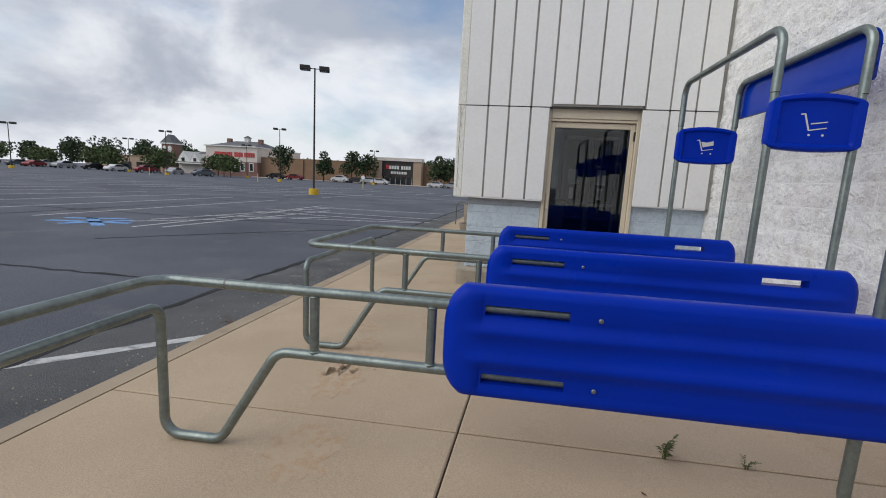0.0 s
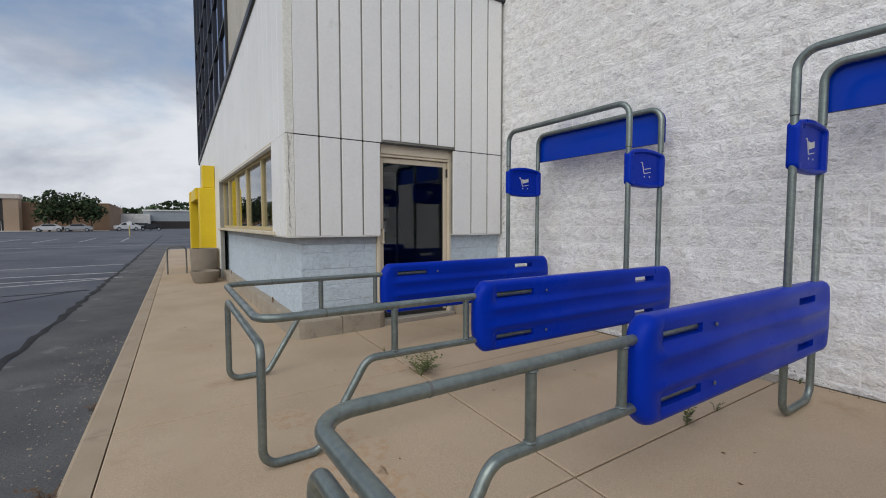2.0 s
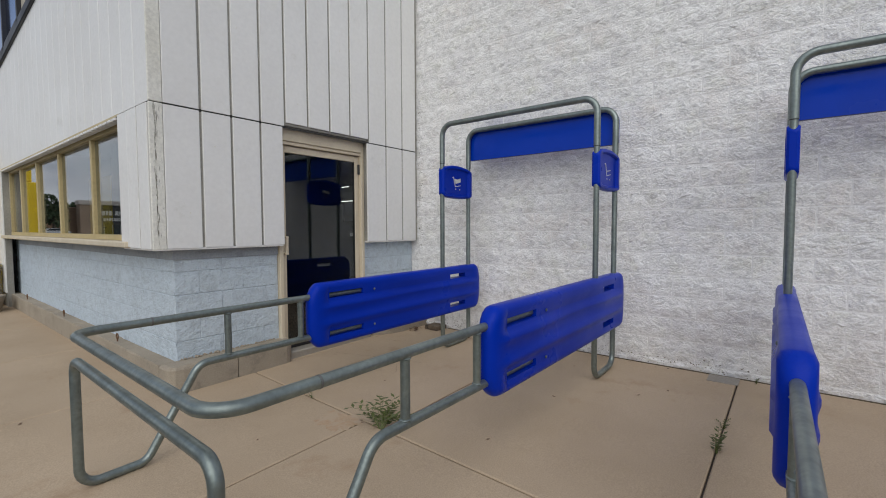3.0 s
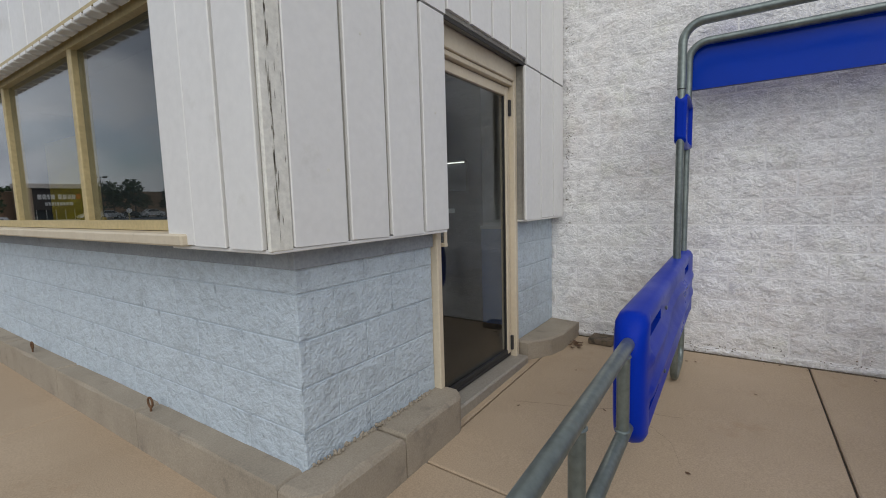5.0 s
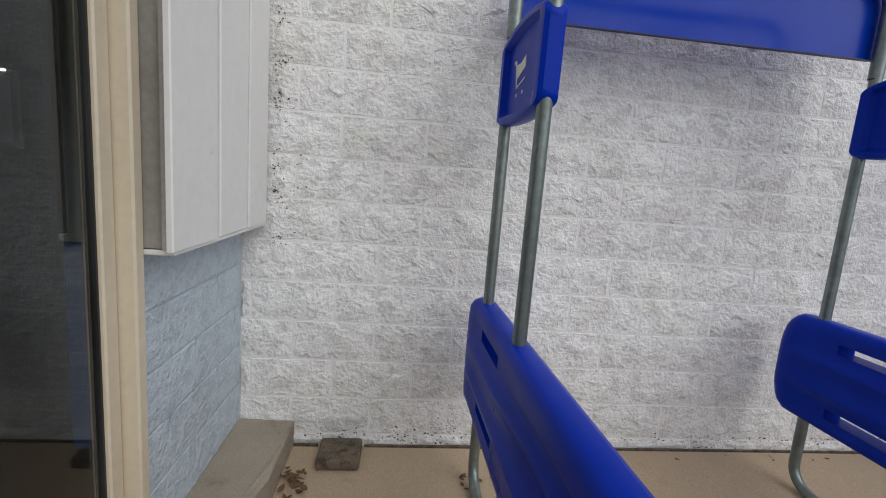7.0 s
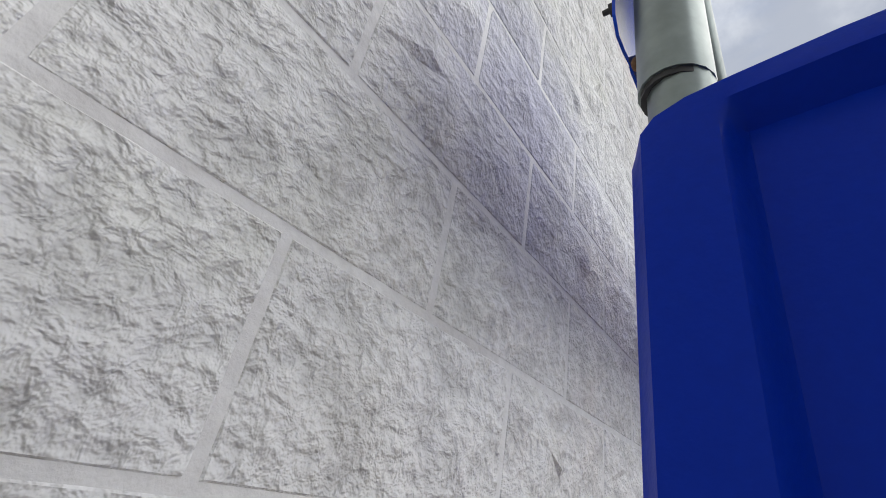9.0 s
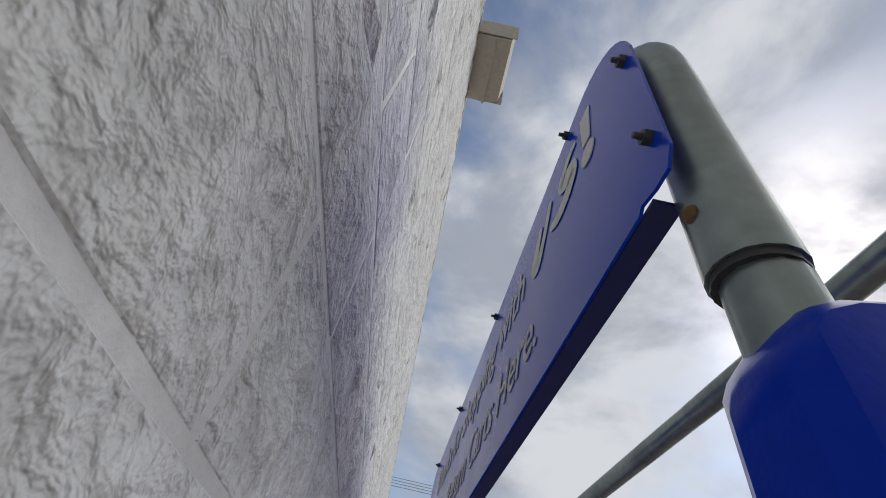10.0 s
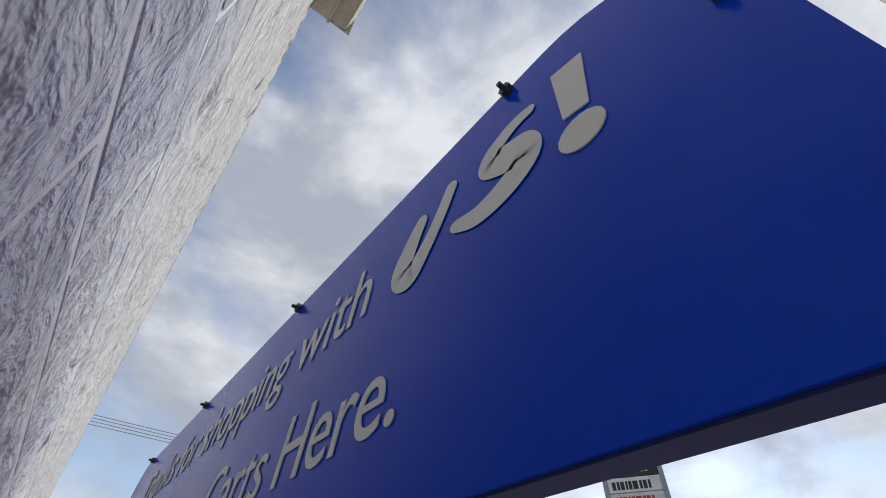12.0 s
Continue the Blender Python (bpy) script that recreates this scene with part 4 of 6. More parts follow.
def split_words(me, gap=0.016):
    """The words of a lettering mesh, each as a bmesh of its own."""
    bm = bmesh.new()
    bm.from_mesh(me)
    left, glyphs = set(bm.verts), []
    while left:
        stack, island = [left.pop()], []
        while stack:
            v = stack.pop()
            island.append(v)
            for e in v.link_edges:
                o = e.other_vert(v)
                if o in left:
                    left.remove(o)
                    stack.append(o)
        glyphs.append((min(v.co.x for v in island), max(v.co.x for v in island), {v.index for v in island}))
    bm.free()
    words, end = [], None
    for a, b, ids in sorted(glyphs, key=lambda g: g[0]):
        if end is None or a > end + gap:
            words.append(set())
            end = b
        words[-1] |= ids
        end = max(end, b)
    for ids in words:
        w = bmesh.new()
        w.from_mesh(me)
        bmesh.ops.delete(w, geom=[v for v in w.verts if v.index not in ids], context="VERTS")
        yield w


def bolt_mesh(r=0.0072):
    bm = bmesh.new()
    bmesh.ops.create_cone(bm, cap_ends=True, segments=6, radius1=r, radius2=r, depth=0.007, matrix=pose(0.0035, 0, 0, 0, 90))
    bmesh.ops.create_cone(bm, cap_ends=True, segments=10, radius1=r * 0.45, radius2=r * 0.4, depth=0.008, matrix=pose(0.010, 0, 0, 0, 90))
    return bm


ZHO, ZHI = 2.425, 2.437      # outer and inner hoop
ZCOL = 2.018                 # where the hoops are slipped on to the posts
XC = -3.695                  # cross bar at the road end


def corral(at, turn, wide, toe=0.0, slip=0.0):
    """Origin at the foot of the inner post of the rail at +y."""
    c = thing("cart_corral", "galvanised pipe cart corral with blue plastic bumpers and a blue sign", "cart corral", group="cart corrals")
    g = lambda x: slope(at[0] + x)
    w = -wide
    part("top_rail", tubed(fillet([(-0.7, 0, ZT), (XC, 0, ZT), (XC, w, ZT), (-0.7, w, ZT)], 0.13, 8), RP), M_PIPE, c, smooth=True)
    f0, f1, f2, f3 = XC + 0.01, XC + 0.01, -3.37, -3.06
    low = [(-0.7, 0, ZL), (f3, 0, ZL), (f2, 0, g(f2) + RP), (f1, 0, g(f1) + RP), (f0, 0, 0.645), (f0, w, 0.645), (f1, w, g(f1) + RP), (f2, w, g(f2) + RP), (f3, w, ZL), (-0.7, w, ZL)]
    part("lower_rail", tubed(fillet(low, [0.11, 0.09, 0.09, 0.075, 0.075, 0.09, 0.09, 0.11], 7), RP), M_PIPE, c, smooth=True)
    for y in (0, w):
        for x in (-2.87, -2.305):
            part("upright", tubed([(x, y, ZL), (x, y, ZT)], 0.0225), M_PIPE, c, smooth=True)
            for z in (ZL + 0.022, ZT - 0.022):
                wb = bmesh.new()
                bmesh.ops.create_uvsphere(wb, u_segments=12, v_segments=6, radius=1, matrix=pose(x, y, z) @ Matrix.Diagonal((0.031, 0.027, 0.009, 1)))
                part("weld_bead", wb, M_PIPE, c, smooth=True)
        cl = tubed([(-3.325, y, ZT), (-3.315, y, ZT)], RP + 0.0012)
        part("pipe_joint", cl, M_PIPEDARK, c, smooth=True)
        # both posts are one bent pipe with a foot on the ground
        part("post", tubed(fillet([(XO, y, ZCOL), (XO, y, g(XO) + RP), (0, y, g(0) + RP), (0, y, ZCOL)], 0.11, 7), RP), M_PIPE, c, smooth=True)
        b = part("bumper", bumper_mesh(), M_BLUE, c, "blue moulded plastic bumper with hand holes")
        b.data.shade_smooth()
        b.data.set_sharp_from_angle(angle=radians(50))
        b.location = (0, y, 0)
        for s in (-1, 1):
            for z in (ZT, ZL):
                sc = bmesh.new()
                bmesh.ops.create_uvsphere(sc, u_segments=10, v_segments=6, radius=1, matrix=pose(-1.575, s * 0.056, z) @ Matrix.Diagonal((0.011, 0.006, 0.011, 1)))
                part("screw", sc, M_PIPE, b, smooth=True)
        p = part("plaque", plaque_mesh(), M_BLUE, c, "dished blue plastic plaque with a white cart sign")
        p.data.shade_smooth()
        p.data.set_sharp_from_angle(angle=radians(42))
        p.location = (0, y, 0)
        for s in (-1, 1):
            part("cart_sign", cart_mesh(s, worn=s < 0 and y < 0), M_WHITE, p, "white cart pictogram")
    for x, z in ((XO, ZHO), (0.003, ZHI)):
        part("hoop", tubed(fillet([(x, 0, ZCOL), (x, 0, z), (x, w, z), (x, w, ZCOL)], 0.125, 9), RP + 0.0035, n=18), M_PIPE, c, smooth=True)
        for y in (0, w):
            part("collar_gap", tubed([(x, y, ZCOL - 0.006), (x, y, ZCOL)], RP + 0.0015, n=18), M_BLACK, c, smooth=True)
            rv = bmesh.new()
            bmesh.ops.create_uvsphere(rv, u_segments=12, v_segments=6, radius=1, matrix=pose(x + RP + 0.003, y, ZCOL + 0.05) @ Matrix.Diagonal((0.005, 0.0068, 0.0068, 1)))
            part("rivet", rv, M_RUST, c, "rusty rivet head", smooth=True)
    # sign panel on the wall side of the inner hoop, its lower edge folded back
    xf = RP + 0.0205
    r = 0.125
    top, bot = ZHI + 0.006, 2.101
    ends = 0.021
    out = []
    for k in range(10):
        a = radians(90 - 9.5 * k)
        out.append((ends - (r + 0.004) + (r + 0.004) * math.cos(a), top - (r + 0.004) + (r + 0.004) * math.sin(a)))
    out += [(ends, 2.120), (ends - 0.010, bot + 0.001), (-0.008, bot + 0.001), (-0.028, bot + 0.006), (-0.034, bot)]
    outline = out + [(w - py, pz) for py, pz in out[::-1]]
    sg = bmesh.new()
    fa = [sg.verts.new((xf, py, pz)) for py, pz in outline]
    ba = [sg.verts.new((xf - 0.003, py, pz)) for py, pz in outline]
    sg.faces.new(fa)
    sg.faces.new(ba[::-1])
    for i in range(len(outline)):
        j = (i + 1) % len(outline)
        sg.faces.new((fa[i], ba[i], ba[j], fa[j]))
    bmesh.ops.recalc_face_normals(sg, faces=sg.faces[:])
    sign = part("sign_panel", sg, M_PANEL, c, "blue enamelled sign with white italic lettering")
    part("folded_edge", boxed(xf - 0.026, xf - 0.0032, w + 0.016, -0.016, bot - 0.002, bot + 0.002), M_NAVY, sign, "dark folded lower edge")
    for body, size, bold, y, z, sp in (("Thanks for shopping with", 0.104, 0.0, -0.374, 2.303, 1.0), ("Return Carts Here.", 0.104, 0.0, -0.300, 2.165, 1.0)):
        me = lettering(body, size, bold, space=sp)
        for word in split_words(me):
            ob = part("word", word, M_WHITE, sign)
            ob.matrix_local = Matrix(((0, 0, 1, xf + 0.0012), (1, 0, 0, y), (0, 1, 0, z), (0, 0, 0, 1)))
    part("letter_u", brush(bmesh.new(), [(-0.279, 2.370, 0.009), (-0.300, 2.343, 0.014), (-0.314, 2.315, 0.018), (-0.298, 2.303, 0.015), (-0.274, 2.322, 0.011), (-0.252, 2.350, 0.010), (-0.233, 2.380, 0.009)], xf + 0.0014), M_WHITE, sign)
    part("letter_s", brush(bmesh.new(), [(-0.128, 2.376, 0.005), (-0.152, 2.377, 0.008), (-0.178, 2.367, 0.011), (-0.184, 2.354, 0.015), (-0.168, 2.344, 0.017), (-0.149, 2.336, 0.018), (-0.146, 2.322, 0.015), (-0.170, 2.309, 0.014), (-0.205, 2.305, 0.011), (-0.238, 2.317, 0.006)], xf + 0.0014), M_WHITE, sign)
    # a slim leaning wedge over a round dot
    ex = bmesh.new()
    for ring in ([(-0.108, 2.326), (-0.086, 2.322), (-0.077, 2.386), (-0.107, 2.392)], [(-0.098 + 0.0195 * math.cos(a), 2.300 + 0.0165 * math.sin(a)) for a in [radians(20 * i) for i in range(18)]]):
        fr = [ex.verts.new((xf + 0.0018, py, pz)) for py, pz in ring]
        bk_ = [ex.verts.new((xf + 0.0004, py, pz)) for py, pz in ring]
        ex.faces.new(fr)
        for i in range(len(ring)):
            ex.faces.new((fr[i], bk_[i], bk_[(i + 1) % len(ring)], fr[(i + 1) % len(ring)]))
    part("exclamation_mark", ex, M_WHITE, sign)
    for y, z in [(-0.152 - 0.457 * i, ZHI) for i in range(4)] + [(0.006, 2.315), (0.005, 2.155), (w - 0.006, 2.315), (w - 0.005, 2.155)]:
        ob = part("bolt", bolt_mesh(), M_BLACK, sign, "black bolt head")
        ob.location = (xf, y, z)
    # years of knocks have bent it out of square: one side toes in, the other has slipped outwards
    for ob in [k for k in c.children_recursive if k.parent == c or k.parent.name.split(".")[0] in ("plaque", "bumper")]:
        off = ob.location + (Vector() if ob.parent == c else ob.parent.location)
        for v in ob.data.vertices:
            x, y = v.co.x + off.x, v.co.y + off.y
            far = min(1, max(0, 1 + y / wide))
            out = min(1, max(0, (-x - 0.9) / 1.4))
            v.co.y += toe * x * far
            v.co.x -= slip * (1 - far) * out
    c.matrix_world = pose(*at, 0, 0, turn)
    return c


corral((3.32, 6.088, 0), 0, WIDE, toe=0.013, slip=0.025)
corral((3.19, 3.115, 0), 1.2, WIDE - 0.12)


# ---------------------------------------------------------------- entrance side: yellow portal, planters
portal = thing("entrance_portal", "bright yellow panelled entrance portal against the white facade", "portal", (XS, 14.75, slope(0.4)))
part("pillar", boxed(-0.36, 0, 0, 0.55, 0, 2.28, bevel=0.008), M_YELLOW, portal)
part("cap", boxed(-0.28, 0, 0.02, 0.50, 2.285, 2.85, bevel=0.008), M_YELLOW, portal)
part("pillar", boxed(-0.44, -0.02, 2.6, 3.1, 0, 2.32, bevel=0.008), M_YELLOW, portal)
part("lintel", boxed(-0.42, -0.02, 0.56, 2.59, 2.0, 2.31, bevel=0.008), M_YELLOW, portal)
part("door_panel", boxed(-0.12, -0.06, 0.56, 2.59, 0, 1.99), M_TRIM, portal, "dark glazed entrance panel")


def lathe(profile, n=28):
    bm = bmesh.new()
    rings = [[bm.verts.new((r * math.cos(2 * math.pi * k / n), r * math.sin(2 * math.pi * k / n), z)) for k in range(n)] for r, z in profile]
    for a, b in zip(rings, rings[1:]):
        for k in range(n):
            bm.faces.new((a[k], a[(k + 1) % n], b[(k + 1) % n], b[k]))
    bm.faces.new(rings[0][::-1])
    bm.faces.new(rings[-1])
    return bm


M_PLANTER = surf("pebbled_concrete", (0.30, 0.255, 0.20), (0.24, 0.20, 0.155), 0.9, big=3, fine=90, bump=0.6, depth=0.006, tone=0.2)
pl = thing("round_planter", "tall round pebbled concrete planter on the pavement", "planter", (0.06, 14.25, slope(0)))
part("tub", lathe([(0.26, 0), (0.28, 0.04), (0.31, 0.72), (0.31, 0.76), (0.27, 0.76), (0.265, 0.66)]), M_PLANTER, pl, smooth=True)
part("soil", lathe([(0.262, 0.62), (0.262, 0.66)]), M_DRYLEAF, pl)
pl = thing("planter_bowl", "low concrete bowl planter standing beside a tall planter", "planter", (0.02, 13.55, slope(0)))
part("bowl", lathe([(0.22, 0), (0.25, 0.03), (0.30, 0.22), (0.31, 0.27), (0.28, 0.275), (0.26, 0.22)]), M_PLANTER, pl, smooth=True)
part("soil", lathe([(0.25, 0.18), (0.258, 0.215)]), M_DRYLEAF, pl)
rk = thing("bike_hoop", "small grey metal hoop rail on the pavement", "rail", (-0.45, 16.0, slope(-0.4)))
part("pipe", tubed(fillet([(-0.25, 0, 0), (-0.25, 0, 0.75), (0.2, 0, 0.75), (0.2, 0, 0)], 0.12), 0.02), M_PIPEDARK, rk, smooth=True)

# ---------------------------------------------------------------- car park markings and cracks
markings = tagged(new("road_markings"), "worn white and blue parking lines on the asphalt", "road marking", kind="structure")


def stripe(a, b, w, mat, z, name="painted_line"):
    a, b = Vector((*a, 0)), Vector((*b, 0))
    d = (b - a).normalized()
    s = Vector((-d.y, d.x, 0)) * w / 2
    bm = bmesh.new()
    lo = [bm.verts.new((p.x, p.y, ZLOT + 0.001)) for p in (a - s, b - s, b + s, a + s)]
    hi = [bm.verts.new((p.x, p.y, ZLOT + z)) for p in (a - s, b - s, b + s, a + s)]
    bm.faces.new(hi)
    for i in range(4):
        bm.faces.new((lo[i], lo[(i + 1) % 4], hi[(i + 1) % 4], hi[i]))
    return part(name, bm, mat, markings)


stripe((-1.36, 4.64), (-4.9, 0.95), 0.11, M_LINE, 0.006)
stripe((-4.9, 0.95), (-4.9, -9), 0.11, M_LINE, 0.006)
for a, b in (((-1.75, 16.85), (-8.6, 16.75)), ((-1.75, 18.4), (-8.9, 18.1)), ((-7.4, 10.9), (-6.6, 19.2)), ((-7.95, 10.6), (-7.75, 19.0)), ((-8.9, 11.5), (-5.4, 16.3)),
             ((-7.2, 21.0), (-8.9, 12.2)), ((-8.2, 21.9), (-7.8, 15.2)), ((-2.0, 21.6), (-8.0, 20.7)), ((-8.7, 14.2), (-2.0, 16.6)), ((-1.9, 38.5), (-30, 33.5))):
    stripe(a, b, 0.10, M_LINE, 0.006)
for i in range(16):
    x = -11.6 - 2.75 * i
    stripe((x, 11.2 - 0.1 * i), (x - 0.2, 24.2), 0.10, M_LINE, 0.006)
    stripe((x, 29.5), (x - 0.2, 41.0), 0.10, M_LINE, 0.006)
for i in range(10):
    stripe((-3.6 - 2.75 * i, 47), (-3.6 - 2.75 * i, 58), 0.10, M_LINE, 0.006)
for a, b in (((-9.6, 10.2), (-9.0, 11.7)), ((-10.4, 10.6), (-8.5, 11.1)), ((-10.2, 11.6), (-8.6, 10.3)), ((-10.6, 11.2), (-9.4, 11.9))):
    stripe(a, b, 0.26, M_BLUELINE, 0.008)
# gravelly worn strip beside the kerb
M_WORN = surf("gravelly_worn_asphalt", (0.125, 0.125, 0.125), (0.075, 0.077, 0.082), 0.92, big=1.1, fine=120, bump=0.9, depth=0.006, tone=0.42,
              stain=(0.30, 0.29, 0.28), stain_at=(0.60, 0.80), stain_scale=1.6)
wb = bmesh.new()
r = random.Random(4)
ys = [-14 + 0.35 * i for i in range(150)]
lft = [wb.verts.new((road_edge(y) - 1.0 + r.uniform(-.05, .05), y, ZLOT + 0.004)) for y in ys]
rgt = [wb.verts.new((road_edge(y), y, ZLOT + 0.004)) for y in ys]
for i in range(len(ys) - 1):
    wb.faces.new((lft[i], rgt[i], rgt[i + 1], lft[i + 1]))
part("worn_strip", wb, M_WORN, ground, "lighter gravelly asphalt strip along the kerb")


def crack(pts, w, seed):
    """A wavy seam of tar on the asphalt."""
    q = random.Random(seed)
    bm = bmesh.new()
    line = []
    for a, b in zip(pts, pts[1:]):
        a, b = Vector(a), Vector(b)
        k = max(2, int((b - a).length / 0.22))
        line += [a.lerp(b, i / k) for i in range(k)]
    line.append(Vector(pts[-1]))
    prev = None
    for i, p in enumerate(line):
        d = (line[min(i + 1, len(line) - 1)] - line[max(i - 1, 0)]).normalized()
        s = Vector((-d.y, d.x))
        o = p + s * q.uniform(-0.035, 0.035)
        ww = w * q.uniform(0.45, 1.2)
        cur = [bm.verts.new((*(o + s * e * ww), ZLOT + z)) for e, z in ((-0.5, 0.005), (0, 0.009), (0.5, 0.005))]
        if prev:
            for k in (0, 1):
                bm.faces.new((prev[k], prev[k + 1], cur[k + 1], cur[k]))
        prev = cur
    bmesh.ops.recalc_face_normals(bm, faces=bm.faces[:])
    return part("tar_seam", bm, M_TAR, ground, "dark tar-filled crack")


for j, (pts, w) in enumerate((([(-2.80, -12), (-2.34, 3.9), (-2.38, 6.3), (-2.18, 10.4), (-1.85, 21), (-1.4, 40), (-0.6, 70)], 0.13), ([(-2.45, 6.33), (-4.8, 6.25), (-12, 6.1), (-30, 5.6)], 0.08),
                              ([(-2.2, 14.3), (-3.7, 14.05), (-7.0, 13.6), (-18, 13.2)], 0.10), ([(-7.0, 8.7), (-4.9, 11.4), (-2.3, 14.3)], 0.06),
                              ([(-9, 6.2), (-12.5, 10.9), (-13, 24), (-12, 40)], 0.10), ([(-20, 3), (-24, 20), (-22, 45)], 0.12))):
    crack(pts, w, j)

# ---------------------------------------------------------------- car park lamps, posts
M_POLE = surf("dark_bronze_pole", (0.045, 0.04, 0.036), (0.03, 0.027, 0.025), 0.5, 0.4, fine=30, bump=0.03)
M_BASE = surf("yellow_painted_concrete", (0.62, 0.40, 0.03), (0.55, 0.34, 0.02), 0.8, fine=40, bump=0.2, stain=(0.35, 0.24, 0.06), stain_at=(0.55, 0.75))
M_POST = surf("pale_yellow_post", (0.55, 0.47, 0.22), None, 0.7, fine=40, bump=0.1)
M_LENS = surf("grey_lamp_lens", (0.30, 0.31, 0.31), None, 0.3, fine=20, bump=0.0)


def street_lamp(x, y, h, yaw=0):
    t = thing("street_lamp", "tall dark twin-head car park lamp on a yellow concrete base", "lamp", (x, y, ZLOT), group="car park lamps")
    part("base", lathe([(0.36, 0), (0.36, 0.42), (0.33, 0.46)], 20), M_BASE, t, "yellow painted concrete base", smooth=True)
    part("pole", tubed([(0, 0, 0.45), (0, 0, h)], [0.075, 0.055], n=10), M_POLE, t, smooth=True)
    for s in (-1, 1):
        part("arm", tubed([(0, 0, h - 0.06), (s * 0.45, 0, h - 0.04)], 0.03, n=8), M_POLE, t)
        hd = boxed(s * 0.68 - 0.36, s * 0.68 + 0.36, -0.3, 0.3, h - 0.20, h + 0.12, bevel=0.035, segs=2)
        head = part("lamp_head", hd, M_POLE, t)
        part("lens", boxed(s * 0.68 - 0.28, s * 0.68 + 0.28, -0.22, 0.22, h - 0.215, h - 0.202), M_LENS, head)
    t.rotation_euler = (0, 0, radians(yaw))
    return t


for x, y, h in ((-13.9, 33.1, 9.2), (-39.0, 73.0, 8.9), (-63.0, 75.5, 8.0), (-77.0, 60.0, 7.0), (-31.0, 100.0, 7.6), (-83, 88, 7.2), (-60, 96, 7.4)):
    street_lamp(x, y, h, 20)
for x, y, sign in ((-37.7, 64.2, 0), (-19.8, 61.0, 1), (-58.0, 66.0, 0), (-3.9, 65.5, 1)):
    t = thing("marker_post", "pale yellow pipe marker post in the car park", "post", (x, y, ZLOT), group="marker posts")
    part("pipe", tubed([(0, 0, 0), (0, 0, 1.25 + 0.2 * sign)], 0.075, n=10), M_POST, t, smooth=True)
    if sign:
        b = bmesh.new()
        bmesh.ops.create_cone(b, cap_ends=True, segments=16, radius1=0.26, radius2=0.26, depth=0.03, matrix=pose(0, -0.09, 1.5, 90))
        part("sign_disc", b, M_INWHITE, t, "pale round sign")


# ---------------------------------------------------------------- trees
M_BARK = surf("grey_brown_bark", (0.09, 0.07, 0.05), (0.06, 0.045, 0.035), 0.9, fine=30, bump=0.5)
M_CROWN = surf("dark_green_foliage", (0.045, 0.075, 0.025), (0.025, 0.045, 0.016), 0.8, big=0.8, fine=3, bump=0.0, tone=0.35)
M_CROWN2 = surf("mid_green_foliage", (0.075, 0.105, 0.03), (0.045, 0.07, 0.02), 0.8, big=0.8, fine=3, bump=0.0, tone=0.35)


def tree(x, y, h, w, seed, low=0.18, leaves=900, mat=None, clump=0.30):
    q = random.Random(seed)
    t = thing("tree", "leafy deciduous tree at the edge of the car park", "tree", (x, y, ZLOT), group="car park trees")
    tr = bmesh.new()
    tube(tr, [(0, 0, -0.05), (q.uniform(-.1, .1), 0, h * 0.35), (q.uniform(-.2, .2), q.uniform(-.2, .2), h * 0.8)], [0.16 * h / 6, 0.11 * h / 6, 0.03], n=8)
    for i in range(7):
        a, z = q.uniform(0, 6.28), h * q.uniform(0.28, 0.7)
        e = w * 0.4
        tube(tr, [(0, 0, z), (e * 0.5 * math.cos(a), e * 0.5 * math.sin(a), z + 0.12 * h), (e * math.cos(a), e * math.sin(a), z + 0.17 * h)], [0.05, 0.035, 0.015], n=6)
    part("trunk", tr, M_BARK, t)
    cr = bmesh.new()
    lobes = [(q.uniform(-.32, .32) * w, q.uniform(-.32, .32) * w, h * q.uniform(low + 0.14, 0.86), q.uniform(0.20, 0.33) * w) for _ in range(11)]
    lobes += [(0, 0, h * 0.55, 0.36 * w), (q.uniform(-.1, .1) * w, 0, h * 0.86, 0.2 * w)]
    for i in range(leaves):
        lx, ly, lz, lr = q.choice(lobes)
        d = Vector((q.gauss(0, 1), q.gauss(0, 1), q.gauss(0, 0.9))).normalized() * lr * q.uniform(0.55, 1.08)
        c = Vector((lx, ly, min(max(lz + d.z, h * low), h))) + Vector((d.x, d.y, 0))
        u = Vector((q.gauss(0, 1), q.gauss(0, 1), q.gauss(0, 1))).normalized() * clump * q.uniform(0.5, 1.2)
        v = u.cross(Vector((q.gauss(0, 1), q.gauss(0, 1), q.gauss(0, 1)))).normalized() * clump * q.uniform(0.4, 0.9)
        cr.faces.new([cr.verts.new(c + e) for e in (-u, -u * 0.2 - v, u, u * 0.1 + v)])
    part("crown", cr, mat or M_CROWN, t)
    return t


for i, (x, y, h, w) in enumerate(((-58.5, 108, 8.6, 5.8), (-47.6, 110, 7.9, 4.8), (-40.6, 111, 7.9, 5.0), (-37.0, 112, 7.5, 4.8), (-18.3, 111, 7.9, 5.0), (-15.3, 112, 7.4, 5.0), (-12.2, 112, 6.8, 4.8))):
    tree(x, y, h, w, i, clump=0.34)
for i in range(16):
    x = -60 - i * 6.5 + (i % 3) * 1.4
    tree(x, 90 + (i * 7 % 5) * 2.5, 4.2 + (i * 5 % 4) * 0.45, 6.6, 40 + i, low=0.34, leaves=650, mat=M_CROWN2, clump=0.36)
for i in range(9):
    tree(-118 - i * 8.5, 150 + (i % 2) * 8, 8.5 + (i * 3 % 4) * 1.2, 9, 70 + i, leaves=700, clump=0.55)
